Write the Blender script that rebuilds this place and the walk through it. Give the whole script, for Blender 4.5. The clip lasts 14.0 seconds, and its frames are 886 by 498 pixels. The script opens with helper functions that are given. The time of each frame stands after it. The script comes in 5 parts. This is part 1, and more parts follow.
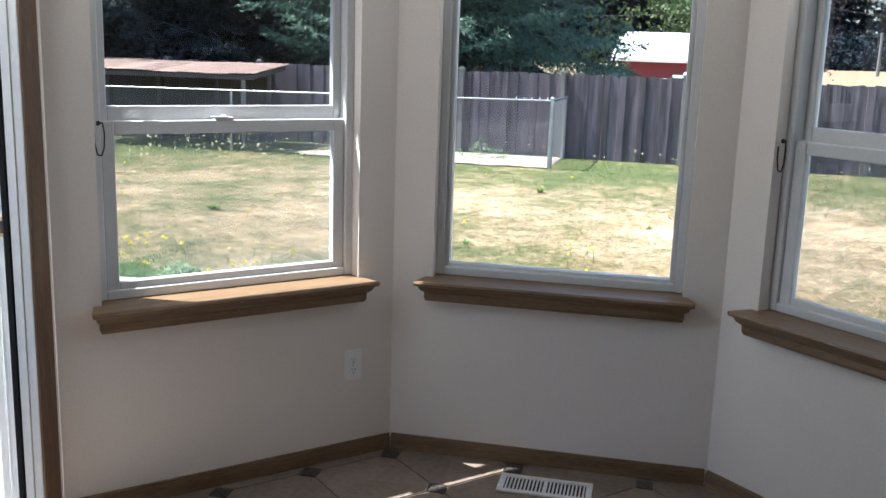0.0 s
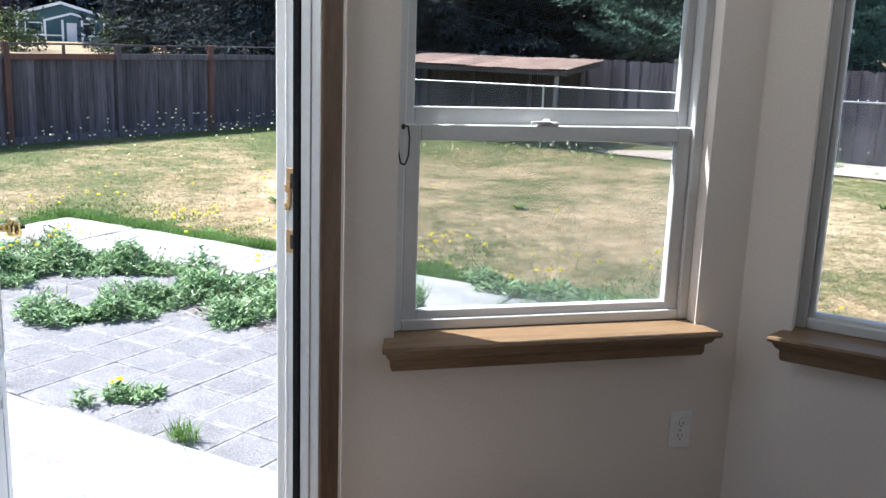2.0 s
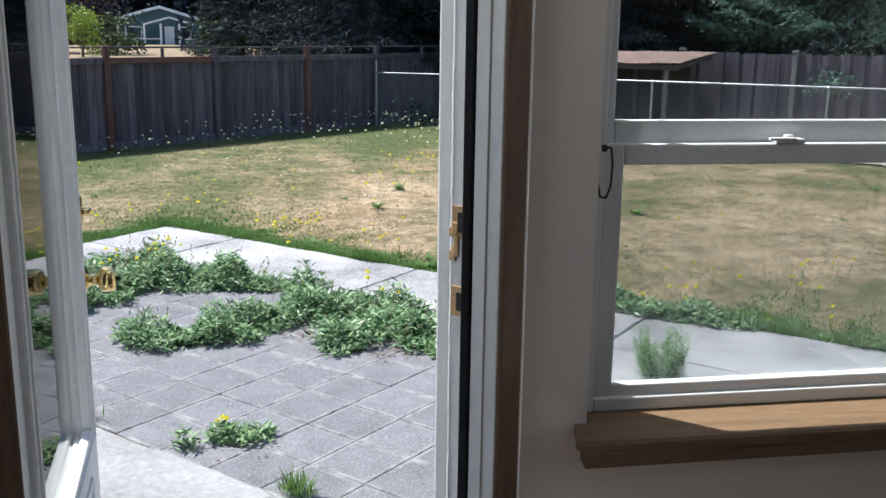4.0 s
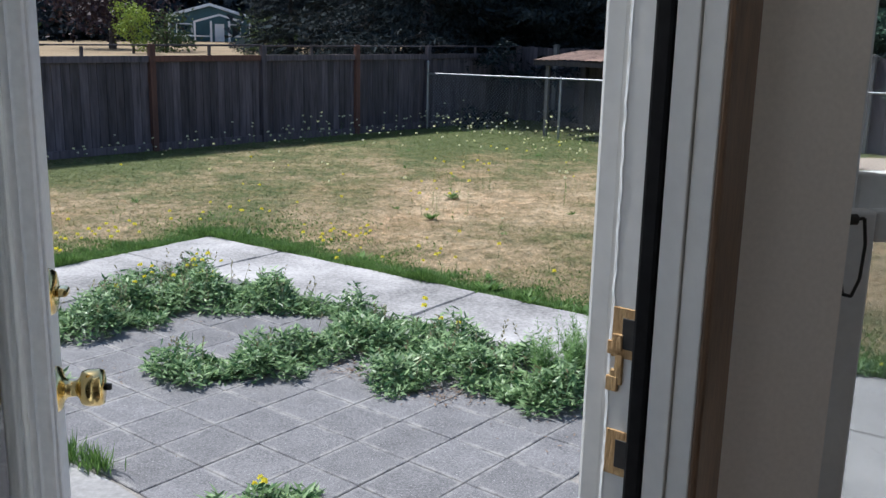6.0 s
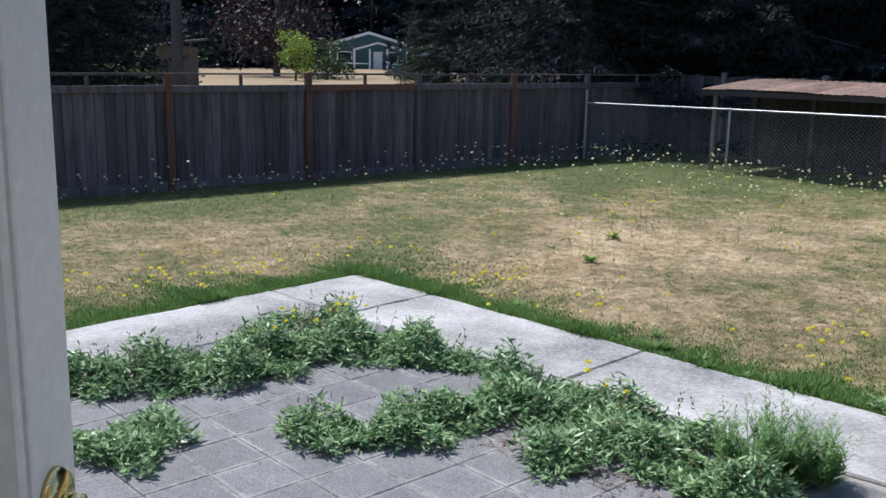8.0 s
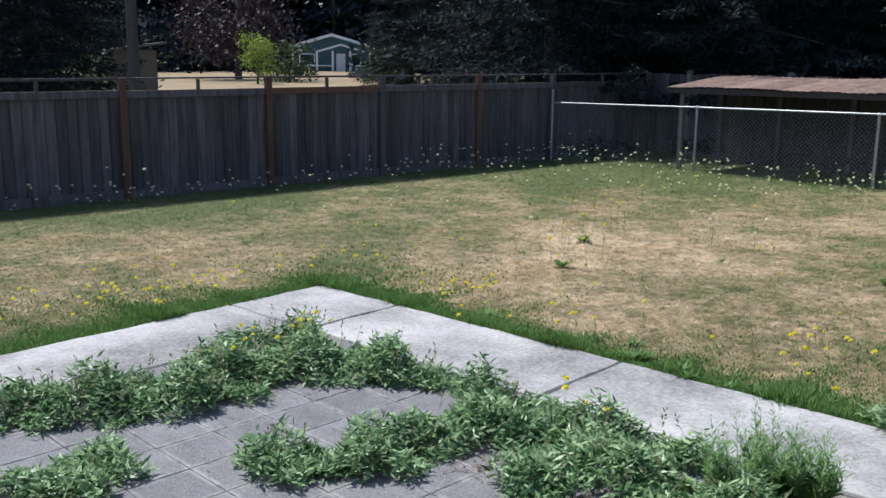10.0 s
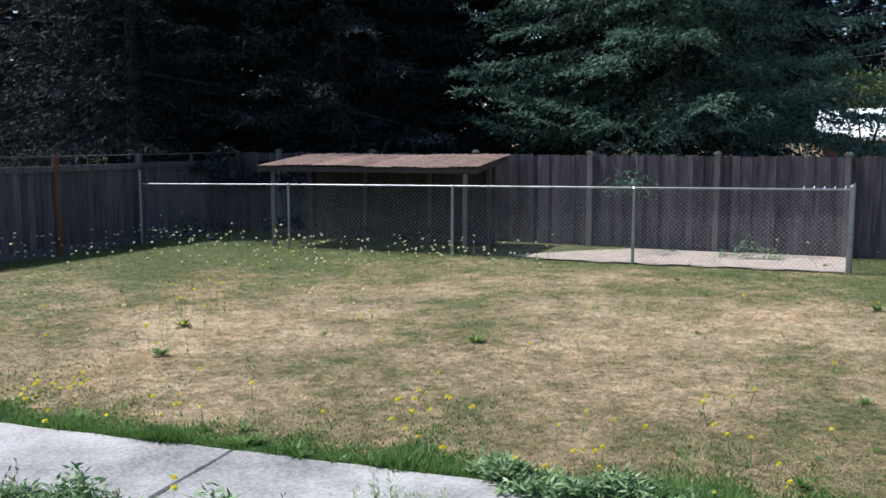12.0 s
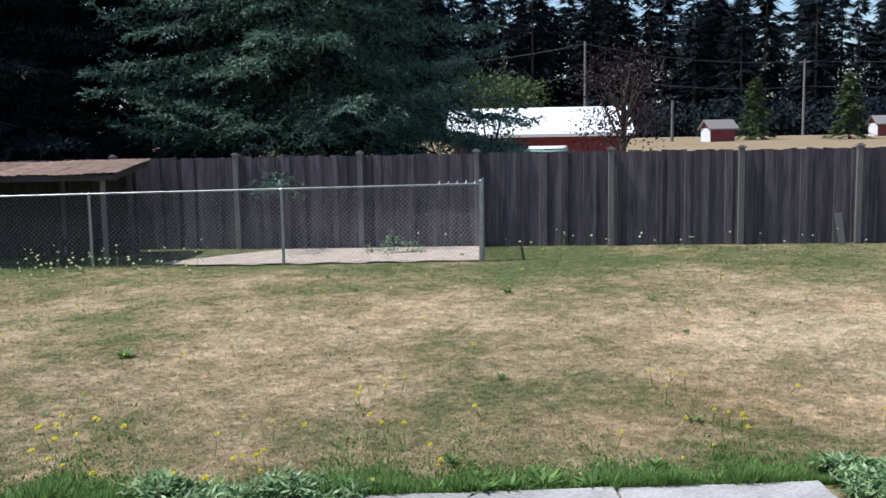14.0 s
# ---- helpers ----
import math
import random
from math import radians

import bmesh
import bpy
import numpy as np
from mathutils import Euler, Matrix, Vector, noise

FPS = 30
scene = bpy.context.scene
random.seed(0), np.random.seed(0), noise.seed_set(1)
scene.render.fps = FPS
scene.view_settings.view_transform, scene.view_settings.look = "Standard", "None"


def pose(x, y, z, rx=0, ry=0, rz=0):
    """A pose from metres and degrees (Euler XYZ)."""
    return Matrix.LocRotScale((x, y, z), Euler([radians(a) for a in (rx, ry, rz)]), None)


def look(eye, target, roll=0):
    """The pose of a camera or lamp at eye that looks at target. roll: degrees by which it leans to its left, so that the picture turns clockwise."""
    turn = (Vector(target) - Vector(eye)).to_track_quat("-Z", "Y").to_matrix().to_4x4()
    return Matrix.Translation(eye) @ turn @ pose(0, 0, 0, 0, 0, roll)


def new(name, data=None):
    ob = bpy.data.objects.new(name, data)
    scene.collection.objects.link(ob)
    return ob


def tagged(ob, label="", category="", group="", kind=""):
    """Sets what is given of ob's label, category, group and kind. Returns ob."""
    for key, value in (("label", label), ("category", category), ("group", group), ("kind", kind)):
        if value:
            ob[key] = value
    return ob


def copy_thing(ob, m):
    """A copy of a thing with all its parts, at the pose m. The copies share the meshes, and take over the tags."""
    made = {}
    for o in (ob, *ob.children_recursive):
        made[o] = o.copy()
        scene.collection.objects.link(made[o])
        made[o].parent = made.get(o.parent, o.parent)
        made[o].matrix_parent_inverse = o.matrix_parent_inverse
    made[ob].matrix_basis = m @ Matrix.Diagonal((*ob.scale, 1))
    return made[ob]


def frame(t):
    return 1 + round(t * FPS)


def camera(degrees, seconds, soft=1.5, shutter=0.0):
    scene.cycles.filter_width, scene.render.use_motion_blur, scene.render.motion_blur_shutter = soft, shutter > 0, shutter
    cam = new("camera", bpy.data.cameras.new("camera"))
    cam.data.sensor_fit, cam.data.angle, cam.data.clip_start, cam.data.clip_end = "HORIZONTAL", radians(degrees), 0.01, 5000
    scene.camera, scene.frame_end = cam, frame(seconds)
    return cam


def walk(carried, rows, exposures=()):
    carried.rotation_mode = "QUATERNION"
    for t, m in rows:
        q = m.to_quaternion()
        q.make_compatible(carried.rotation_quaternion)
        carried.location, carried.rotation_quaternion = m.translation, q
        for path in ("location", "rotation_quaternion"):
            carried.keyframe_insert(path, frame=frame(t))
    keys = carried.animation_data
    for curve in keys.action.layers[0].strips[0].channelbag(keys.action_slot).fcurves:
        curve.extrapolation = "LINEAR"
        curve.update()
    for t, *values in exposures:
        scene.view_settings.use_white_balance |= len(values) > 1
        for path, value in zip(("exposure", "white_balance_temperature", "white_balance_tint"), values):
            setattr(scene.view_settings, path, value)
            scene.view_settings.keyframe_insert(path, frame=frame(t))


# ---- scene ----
cam = camera(49.78, 14.0)
# t, x, y, z, yaw, pitch, roll
ROWS = [
    (0.0, 0.043, -0.011, 1.497, -32.69, -11.70, -1.85),
    (0.5, 0.088, 0.171, 1.495, -28.47, -12.04, -1.55),
    (1.0, 0.129, 0.277, 1.497, -25.36, -12.16, -0.24),
    (1.5, 0.171, 0.399, 1.477, -20.43, -12.37, -0.91),
    (2.0, 0.210, 0.568, 1.481, -14.51, -12.54, -2.01),
    (2.5, 0.199, 0.691, 1.474, -10.31, -13.41, -1.68),
    (3.0, 0.170, 0.896, 1.471, -10.09, -13.48, -0.83),
    (3.5, 0.128, 1.036, 1.469, -10.38, -13.81, -1.57),
    (4.0, 0.124, 1.213, 1.469, -9.37, -12.88, -0.78),
    (6.5, 0.092, 2.062, 1.469, -4.29, -12.93, -1.99),
    (7.0, 0.111, 2.222, 1.471, -0.46, -12.30, -2.79),
    (7.5, 0.097, 2.355, 1.470, 1.06, -12.46, -1.25),
    (8.0, 0.063, 2.503, 1.487, 2.46, -11.59, -1.07),
    (10.5, 0.050, 2.872, 1.478, -1.76, -11.47, 0.20),
    (11.0, 0.070, 2.948, 1.471, -10.38, -8.96, -0.36),
    (11.5, 0.087, 2.992, 1.457, -17.80, -7.34, -0.76),
    (12.0, 0.080, 3.004, 1.447, -23.77, -6.67, 0.01),
    (12.5, 0.080, 3.010, 1.442, -29.16, -6.56, 1.44),
    (13.0, 0.079, 3.015, 1.446, -35.48, -6.65, 1.25),
    (13.5, 0.087, 3.003, 1.450, -40.94, -6.64, 0.83),
    (14.0, 0.095, 2.991, 1.449, -44.67, -6.76, 0.99),
]
EXPOSURES = [(0.0, 1.72, 6050, 9), (1.0, 1.6, 6050, 9), (2.0, 1.38, 6050, 9), (3.0, 1.08, 6100, 9), (4.2, 0.6, 6100, 9), (6.5, 0.2, 6100, 9), (8.0, 0.18, 6100, 9), (10.5, 0.14, 6100, 9), (14.0, 0.14, 6100, 9)]
walk(cam, [(t, pose(x, y, z, 90 + pitch, roll, yaw)) for t, x, y, z, yaw, pitch, roll in ROWS], EXPOSURES)

# ---- sky and sun ----
LAMP_W = 0.75
SUN_AZ, SUN_EL = 140.5, 61.2          # degrees: where the sun stands, counted from +x
world = bpy.data.worlds.new("sky")
scene.world = world
world.use_nodes = True
sky = world.node_tree.nodes.new("ShaderNodeTexSky")
sky.sky_type, sky.sun_disc = "NISHITA", False
sky.ozone_density = 2.5
sky.sun_elevation, sky.sun_rotation = radians(SUN_EL), radians(90 - SUN_AZ)
backing = world.node_tree.nodes["Background"]
world.node_tree.links.new(sky.outputs[0], backing.inputs[0])
backing.inputs[1].default_value = 0.15
sun = new("sun", bpy.data.lights.new("sun", "SUN"))
sun.data.energy, sun.data.angle, sun.data.color = 5.0, radians(0.53), (1.0, 0.965, 0.91)
sun_way = Vector((math.cos(radians(SUN_AZ)) * math.cos(radians(SUN_EL)), math.sin(radians(SUN_AZ)) * math.cos(radians(SUN_EL)), math.sin(radians(SUN_EL))))
sun.matrix_world = look(sun_way * 60, (0, 0, 0))

# sky light entering at the heads of the openings
for lx, ly, lrz, lw in ((1.175, 2.985, 0, 0.84), (2.195, 2.568, -45, 0.84), (2.62, 1.55, -90, 0.84), (0.155, 2.60, 45, 0.9)):
    lamp = new("sky_portal", bpy.data.lights.new("sky_portal", "AREA"))
    lamp.data.shape, lamp.data.size, lamp.data.size_y = "RECTANGLE", lw, 0.22
    lamp.data.energy, lamp.data.color = LAMP_W * (2.2 if lrz > 0 else 1.0), (1.0, 0.985, 0.96)     # the doorway stands wide open
    lamp.matrix_world = pose(lx, ly, 1.92, 0, 0, lrz) @ pose(0, 0, 0, -90 + 20, 0, 0)

# ---- materials ----
def ramp(nt, fac, stops):
    node = nt.nodes.new("ShaderNodeValToRGB")
    while len(node.color_ramp.elements) < len(stops):
        node.color_ramp.elements.new(0.5)
    for e, (p, c) in zip(node.color_ramp.elements, stops):
        e.position, e.color = p, (*c, 1)
    nt.links.new(fac, node.inputs[0])
    return node.outputs[0]


def noise_at(nt, scale, detail=4.0, space="Object", stretch=None, rough=0.55):
    tc = nt.nodes.new("ShaderNodeTexCoord")
    src = tc.outputs["Object"]
    if space == "World":
        src = nt.nodes.new("ShaderNodeNewGeometry").outputs["Position"]
    if stretch:
        mp = nt.nodes.new("ShaderNodeMapping")
        mp.inputs["Scale"].default_value = stretch
        nt.links.new(src, mp.inputs[0])
        src = mp.outputs[0]
    n = nt.nodes.new("ShaderNodeTexNoise")
    n.inputs["Scale"].default_value, n.inputs["Detail"].default_value, n.inputs["Roughness"].default_value = scale, detail, rough
    nt.links.new(src, n.inputs["Vector"])
    return n.outputs["Fac"]


def blend(nt, fac, a, b, mode="MIX"):
    m = nt.nodes.new("ShaderNodeMix")
    m.data_type, m.blend_type = "RGBA", mode
    for sock, v in ((m.inputs[0], fac), (m.inputs[6], a), (m.inputs[7], b)):
        if isinstance(v, (int, float)):
            sock.default_value = v
        elif isinstance(v, tuple):
            sock.default_value = (*v, 1)
        else:
            nt.links.new(v, sock)
    return m.outputs[2]


def sums(nt, op, a, b):
    m = nt.nodes.new("ShaderNodeMath")
    m.operation = op
    for sock, v in ((m.inputs[0], a), (m.inputs[1], b)):
        if isinstance(v, (int, float)):
            sock.default_value = v
        else:
            nt.links.new(v, sock)
    return m.outputs[0]


def surface(name, dark, light, scale=8.0, rough=0.6, fine=60.0, bump=0.15, space="Object", stretch=None, metal=0.0, each=0.0, island=0.0, fine_amount=0.35, depth=0.004):
    """A material with coarse stains, fine grain and relief; each / island: how much single pieces differ."""
    m = bpy.data.materials.new(name)
    m.use_nodes = True
    nt = m.node_tree
    p = nt.nodes["Principled BSDF"]
    coarse = noise_at(nt, scale, 5, space, stretch)
    grain = noise_at(nt, fine, 3, space, stretch)
    col = ramp(nt, coarse, ((0.3, dark), (0.7, light)))
    col = blend(nt, fine_amount, col, ramp(nt, grain, ((0.3, tuple(c * 0.55 for c in dark)), (0.7, tuple(min(1, c * 1.2) for c in light)))))
    for amount, node, out in ((each, "ShaderNodeObjectInfo", "Random"), (island, "ShaderNodeNewGeometry", "Random Per Island")):
        if amount:
            rnd = nt.nodes.new(node).outputs[out]
            v = ramp(nt, rnd, ((0.0, (1 - amount,) * 3), (1.0, (1 + amount * 0.6,) * 3)))
            col = blend(nt, 1.0, col, v, "MULTIPLY")
    nt.links.new(col, p.inputs["Base Color"])
    p.inputs["Roughness"].default_value, p.inputs["Metallic"].default_value = rough, metal
    if bump:
        b = nt.nodes.new("ShaderNodeBump")
        b.inputs["Strength"].default_value, b.inputs["Distance"].default_value = bump, depth
        nt.links.new(grain, b.inputs["Height"])
        nt.links.new(b.outputs[0], p.inputs["Normal"])
    return m


def leaf_mat(name, dark, light, island=0.5, rough=0.55, through_light=0.25):
    m = bpy.data.materials.new(name)
    m.use_nodes = True
    nt = m.node_tree
    p = nt.nodes["Principled BSDF"]
    rnd = nt.nodes.new("ShaderNodeNewGeometry").outputs["Random Per Island"]
    n = noise_at(nt, 0.8, 3, "World")
    f = sums(nt, "ADD", sums(nt, "MULTIPLY", rnd, island), sums(nt, "MULTIPLY", n, 1 - island))
    col = ramp(nt, f, ((0.15, dark), (0.85, light)))
    nt.links.new(col, p.inputs["Base Color"])
    p.inputs["Roughness"].default_value = rough
    p.inputs["Specular IOR Level"].default_value = 0.25
    tr = nt.nodes.new("ShaderNodeBsdfTranslucent")
    nt.links.new(col, tr.inputs[0])
    mix = nt.nodes.new("ShaderNodeMixShader")
    mix.inputs[0].default_value = through_light
    nt.links.new(p.outputs[0], mix.inputs[1])
    nt.links.new(tr.outputs[0], mix.inputs[2])
    nt.links.new(mix.outputs[0], nt.nodes["Material Output"].inputs[0])
    return m


def lawn_mat(name, blades):
    """Dry and green patches of lawn; the blades and the soil take them from the same pattern."""
    m = bpy.data.materials.new(name)
    m.use_nodes = True
    nt = m.node_tree
    p = nt.nodes["Principled BSDF"]
    big = noise_at(nt, 0.22, 2, "World")
    mid = noise_at(nt, 0.9, 5, "World", rough=0.65)
    sml = noise_at(nt, 4.0, 5, "World", rough=0.75)
    f = sums(nt, "ADD", sums(nt, "ADD", sums(nt, "MULTIPLY", big, 0.25), sums(nt, "MULTIPLY", mid, 0.37)), sums(nt, "MULTIPLY", sml, 0.38))
    # greener towards the fence on the left and its corner
    geo = nt.nodes.new("ShaderNodeNewGeometry")
    dot = nt.nodes.new("ShaderNodeVectorMath")
    dot.operation = "DOT_PRODUCT"
    nt.links.new(geo.outputs["Position"], dot.inputs[0])
    dot.inputs[1].default_value = (0.6545, -0.7561, 0)
    near = nt.nodes.new("ShaderNodeMapRange")
    near.inputs[1].default_value, near.inputs[2].default_value, near.inputs[3].default_value, near.inputs[4].default_value = -14.3, -8.5, 0.15, 0.0
    nt.links.new(dot.outputs["Value"], near.inputs[0])
    f = sums(nt, "SUBTRACT", f, near.outputs[0])
    # and along the dog run
    dot2 = nt.nodes.new("ShaderNodeVectorMath")
    dot2.operation = "DOT_PRODUCT"
    nt.links.new(geo.outputs["Position"], dot2.inputs[0])
    dot2.inputs[1].default_value = (0.692, 0.722, 0)
    back = nt.nodes.new("ShaderNodeMapRange")
    back.inputs[1].default_value, back.inputs[2].default_value, back.inputs[3].default_value, back.inputs[4].default_value = 12.0, 16.2, 0.0, 0.11
    nt.links.new(dot2.outputs["Value"], back.inputs[0])
    f = sums(nt, "SUBTRACT", f, back.outputs[0])
    if blades:
        one = nt.nodes.new("ShaderNodeNewGeometry").outputs["Random Per Island"]
        f = sums(nt, "ADD", f, sums(nt, "MULTIPLY", sums(nt, "SUBTRACT", one, 0.5), 0.10))
    tuft = noise_at(nt, 11.0, 6, "World", rough=0.8)
    russet = noise_at(nt, 0.55, 4, "World", stretch=(1.0, 1.3, 1.0), rough=0.6)
    col = ramp(nt, f, ((0.365, (0.115, 0.142, 0.05)), (0.425, (0.205, 0.192, 0.09)), (0.5, (0.37, 0.288, 0.182)), (0.615, (0.61, 0.487, 0.35))))
    col = blend(nt, sums(nt, "MULTIPLY", ramp(nt, russet, ((0.5, (0, 0, 0)), (0.68, (1, 1, 1)))), 0.28), col, blend(nt, 1.0, col, (1.12, 0.88, 0.74), "MULTIPLY"))
    col = blend(nt, 1.0, col, ramp(nt, tuft, ((0.34, (0.54, 0.60, 0.55)), (0.5, (1.0, 1.0, 1.0)), (0.66, (1.36, 1.32, 1.33)))), "MULTIPLY")
    if blades:
        rnd = nt.nodes.new("ShaderNodeNewGeometry").outputs["Random Per Island"]
        col = blend(nt, 1.0, col, ramp(nt, rnd, ((0, (0.80, 0.84, 0.74)), (1, (1.22, 1.18, 1.15)))), "MULTIPLY")
    else:
        grain = noise_at(nt, 40, 5, "World", rough=0.7)
        col = blend(nt, 1.0, col, ramp(nt, grain, ((0.3, (0.72, 0.74, 0.68)), (0.7, (1.12, 1.1, 1.05)))), "MULTIPLY")
        b = nt.nodes.new("ShaderNodeBump")
        b.inputs["Strength"].default_value, b.inputs["Distance"].default_value = 0.45, 0.015
        nt.links.new(grain, b.inputs["Height"])
        nt.links.new(b.outputs[0], p.inputs["Normal"])
    nt.links.new(col, p.inputs["Base Color"])
    p.inputs["Roughness"].default_value = 0.85
    if blades:
        tr = nt.nodes.new("ShaderNodeBsdfTranslucent")
        nt.links.new(col, tr.inputs[0])
        mix = nt.nodes.new("ShaderNodeMixShader")
        mix.inputs[0].default_value = 0.4
        nt.links.new(p.outputs[0], mix.inputs[1])
        nt.links.new(tr.outputs[0], mix.inputs[2])
        nt.links.new(mix.outputs[0], nt.nodes["Material Output"].inputs[0])
    return m


def glass_mat(name, tint=(0.97, 0.985, 0.98)):
    m = bpy.data.materials.new(name)
    m.use_nodes = True
    nt = m.node_tree
    nt.nodes.remove(nt.nodes["Principled BSDF"])
    clear = nt.nodes.new("ShaderNodeBsdfTransparent")
    clear.inputs[0].default_value = (*tint, 1)
    gloss = nt.nodes.new("ShaderNodeBsdfGlossy")
    gloss.inputs["Roughness"].default_value = 0.02
    fres = nt.nodes.new("ShaderNodeFresnel")
    fres.inputs[0].default_value = 1.5
    mix = nt.nodes.new("ShaderNodeMixShader")
    nt.links.new(fres.outputs[0], mix.inputs[0])
    nt.links.new(clear.outputs[0], mix.inputs[1])
    nt.links.new(gloss.outputs[0], mix.inputs[2])
    nt.links.new(mix.outputs[0], nt.nodes["Material Output"].inputs[0])
    return m


def overlay(m, fac, colour):
    """Lay a colour over a material's base colour by a factor socket."""
    nt = m.node_tree
    base = nt.nodes["Principled BSDF"].inputs["Base Color"]
    nt.links.new(blend(nt, fac, base.links[0].from_socket, colour), base)


def speckle(m, scale, edge, colour, amount):
    """Pale grit showing in a worn cast face."""
    nt = m.node_tree
    grit = ramp(nt, noise_at(nt, scale, 2, "World"), ((edge, (0, 0, 0)), (edge + 0.07, (amount,) * 3)))
    overlay(m, grit, colour)


def dusty_rim(m, inner, outer, colour):
    """Dust and sand lodged along the edges of square pieces, broken up by noise."""
    nt = m.node_tree
    xyz = nt.nodes.new("ShaderNodeSeparateXYZ")
    nt.links.new(nt.nodes.new("ShaderNodeTexCoord").outputs["Object"], xyz.inputs[0])
    far = sums(nt, "MAXIMUM", sums(nt, "ABSOLUTE", xyz.outputs[0], 0), sums(nt, "ABSOLUTE", xyz.outputs[1], 0))
    rim = nt.nodes.new("ShaderNodeMapRange")
    rim.inputs[1].default_value, rim.inputs[2].default_value = inner, outer
    nt.links.new(far, rim.inputs[0])
    patchy = ramp(nt, noise_at(nt, 9.0, 5, "World", rough=0.7), ((0.42, (0, 0, 0)), (0.62, (1, 1, 1))))
    overlay(m, sums(nt, "MULTIPLY", rim.outputs[0], patchy), colour)


PAINT = surface("wall_paint", (0.79, 0.735, 0.685), (0.85, 0.795, 0.745), 1.2, 0.75, 140, 0.12, depth=0.002, fine_amount=0.12)
CEIL = surface("ceiling_paint", (0.8, 0.79, 0.77), (0.85, 0.84, 0.82), 2, 0.9, 60, 0.5, fine_amount=0.15)
# one oak coloured lit for sills and boards, shaded for the upright casings
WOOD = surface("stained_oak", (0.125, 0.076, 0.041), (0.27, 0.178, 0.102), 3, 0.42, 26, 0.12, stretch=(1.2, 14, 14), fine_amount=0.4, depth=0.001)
WOOD_UP = surface("stained_oak_upright_shaded", (0.095, 0.053, 0.03), (0.185, 0.112, 0.066), 3, 0.45, 26, 0.12, stretch=(14, 14, 1.2), fine_amount=0.4, depth=0.001)
VINYL = surface("white_vinyl", (0.62, 0.635, 0.65), (0.70, 0.715, 0.73), 3, 0.38, 90, 0.03, fine_amount=0.1)
JAMB = surface("painted_jamb", (0.63, 0.625, 0.61), (0.69, 0.685, 0.665), 3.5, 0.5, 45, 0.10, fine_amount=0.10, depth=0.002)
DOORW = surface("door_paint", (0.70, 0.71, 0.72), (0.78, 0.79, 0.79), 2, 0.42, 70, 0.05, fine_amount=0.15)
RUBBER = surface("black_rubber", (0.006, 0.006, 0.007), (0.014, 0.014, 0.015), 5, 0.75, 60, 0.05)
RUBBER.node_tree.nodes["Principled BSDF"].inputs["Specular IOR Level"].default_value = 0.08
BRASS = surface("polished_brass", (0.72, 0.52, 0.2), (0.85, 0.66, 0.3), 6, 0.16, 120, 0.02, metal=1.0, fine_amount=0.15)
STEEL = surface("galvanised_steel", (0.24, 0.25, 0.27), (0.42, 0.43, 0.45), 9, 0.38, 90, 0.05, metal=0.85)
PLASTIC = surface("ivory_plastic", (0.86, 0.87, 0.88), (0.9, 0.91, 0.92), 6, 0.3, 90, 0.02, fine_amount=0.1)
DARK = surface("dark_slot", (0.01, 0.01, 0.01), (0.025, 0.022, 0.02), 20, 0.7, 90, 0.0)
TILE = surface("beige_tile", (0.16, 0.12, 0.095), (0.28, 0.225, 0.185), 7, 0.42, 40, 0.1, each=0.12, depth=0.001)
ACCENT = surface("black_accent_tile", (0.006, 0.006, 0.007), (0.10, 0.088, 0.078), 75, 0.4, 140, 0.6)
GROUT = surface("grout", (0.22, 0.19, 0.16), (0.3, 0.27, 0.23), 20, 0.9, 120, 0.3)
SPLIT = surface("splintered_pine", (0.36, 0.2, 0.085), (0.62, 0.42, 0.2), 18, 0.8, 70, 0.8, stretch=(6, 6, 1))
CONCRETE = surface("concrete", (0.115, 0.111, 0.108), (0.5, 0.478, 0.465), 1.5, 0.88, 45, 0.5, space="World", each=0.08, depth=0.004, fine_amount=0.3)
PADC = surface("rough_pad_concrete", (0.17, 0.163, 0.157), (0.37, 0.357, 0.344), 2.2, 0.92, 40, 0.5, space="World", depth=0.004, fine_amount=0.28)
PAVER = surface("grey_paver", (0.10, 0.098, 0.102), (0.235, 0.228, 0.232), 5.5, 0.9, 120, 1.0, space="World", each=0.12, fine_amount=0.6, depth=0.004)
speckle(PAVER, 150.0, 0.64, (0.46, 0.45, 0.44), 0.75)
dusty_rim(PAVER, 0.128, 0.156, (0.36, 0.345, 0.325))
SOIL = surface("soil_joint", (0.14, 0.125, 0.108), (0.34, 0.315, 0.285), 12, 0.95, 80, 0.7, space="World")
FENCE = surface("weathered_board", (0.031, 0.0255, 0.0305), (0.135, 0.11, 0.124), 1.6, 0.85, 5.0, 0.6, space="World", stretch=(6, 6, 0.5), each=0.4, fine_amount=0.42)
# dark timber with the shade under the lean-to roof put into its colour
TIMBER = surface("shaded_dark_timber", (0.02, 0.017, 0.017), (0.075, 0.06, 0.056), 3, 0.9, 22, 0.4, stretch=(9, 9, 0.7), each=0.2)
FENCE_RED = surface("reddish_cedar", (0.075, 0.033, 0.026), (0.15, 0.068, 0.05), 3, 0.8, 22, 0.3, stretch=(9, 9, 0.7), each=0.2)
FENCE_GREY = surface("grey_post", (0.13, 0.12, 0.112), (0.23, 0.212, 0.2), 3, 0.85, 22, 0.3, stretch=(9, 9, 0.7), each=0.25)
RUST = surface("rusty_sheet_roof", (0.075, 0.04, 0.032), (0.34, 0.225, 0.18), 2.6, 0.8, 14, 0.4, stretch=(2.5, 1.2, 1), each=0.3, fine_amount=0.45)
WIRE = surface("dull_wire", (0.2, 0.205, 0.215), (0.36, 0.365, 0.38), 9, 0.45, 90, 0.0, metal=0.7)
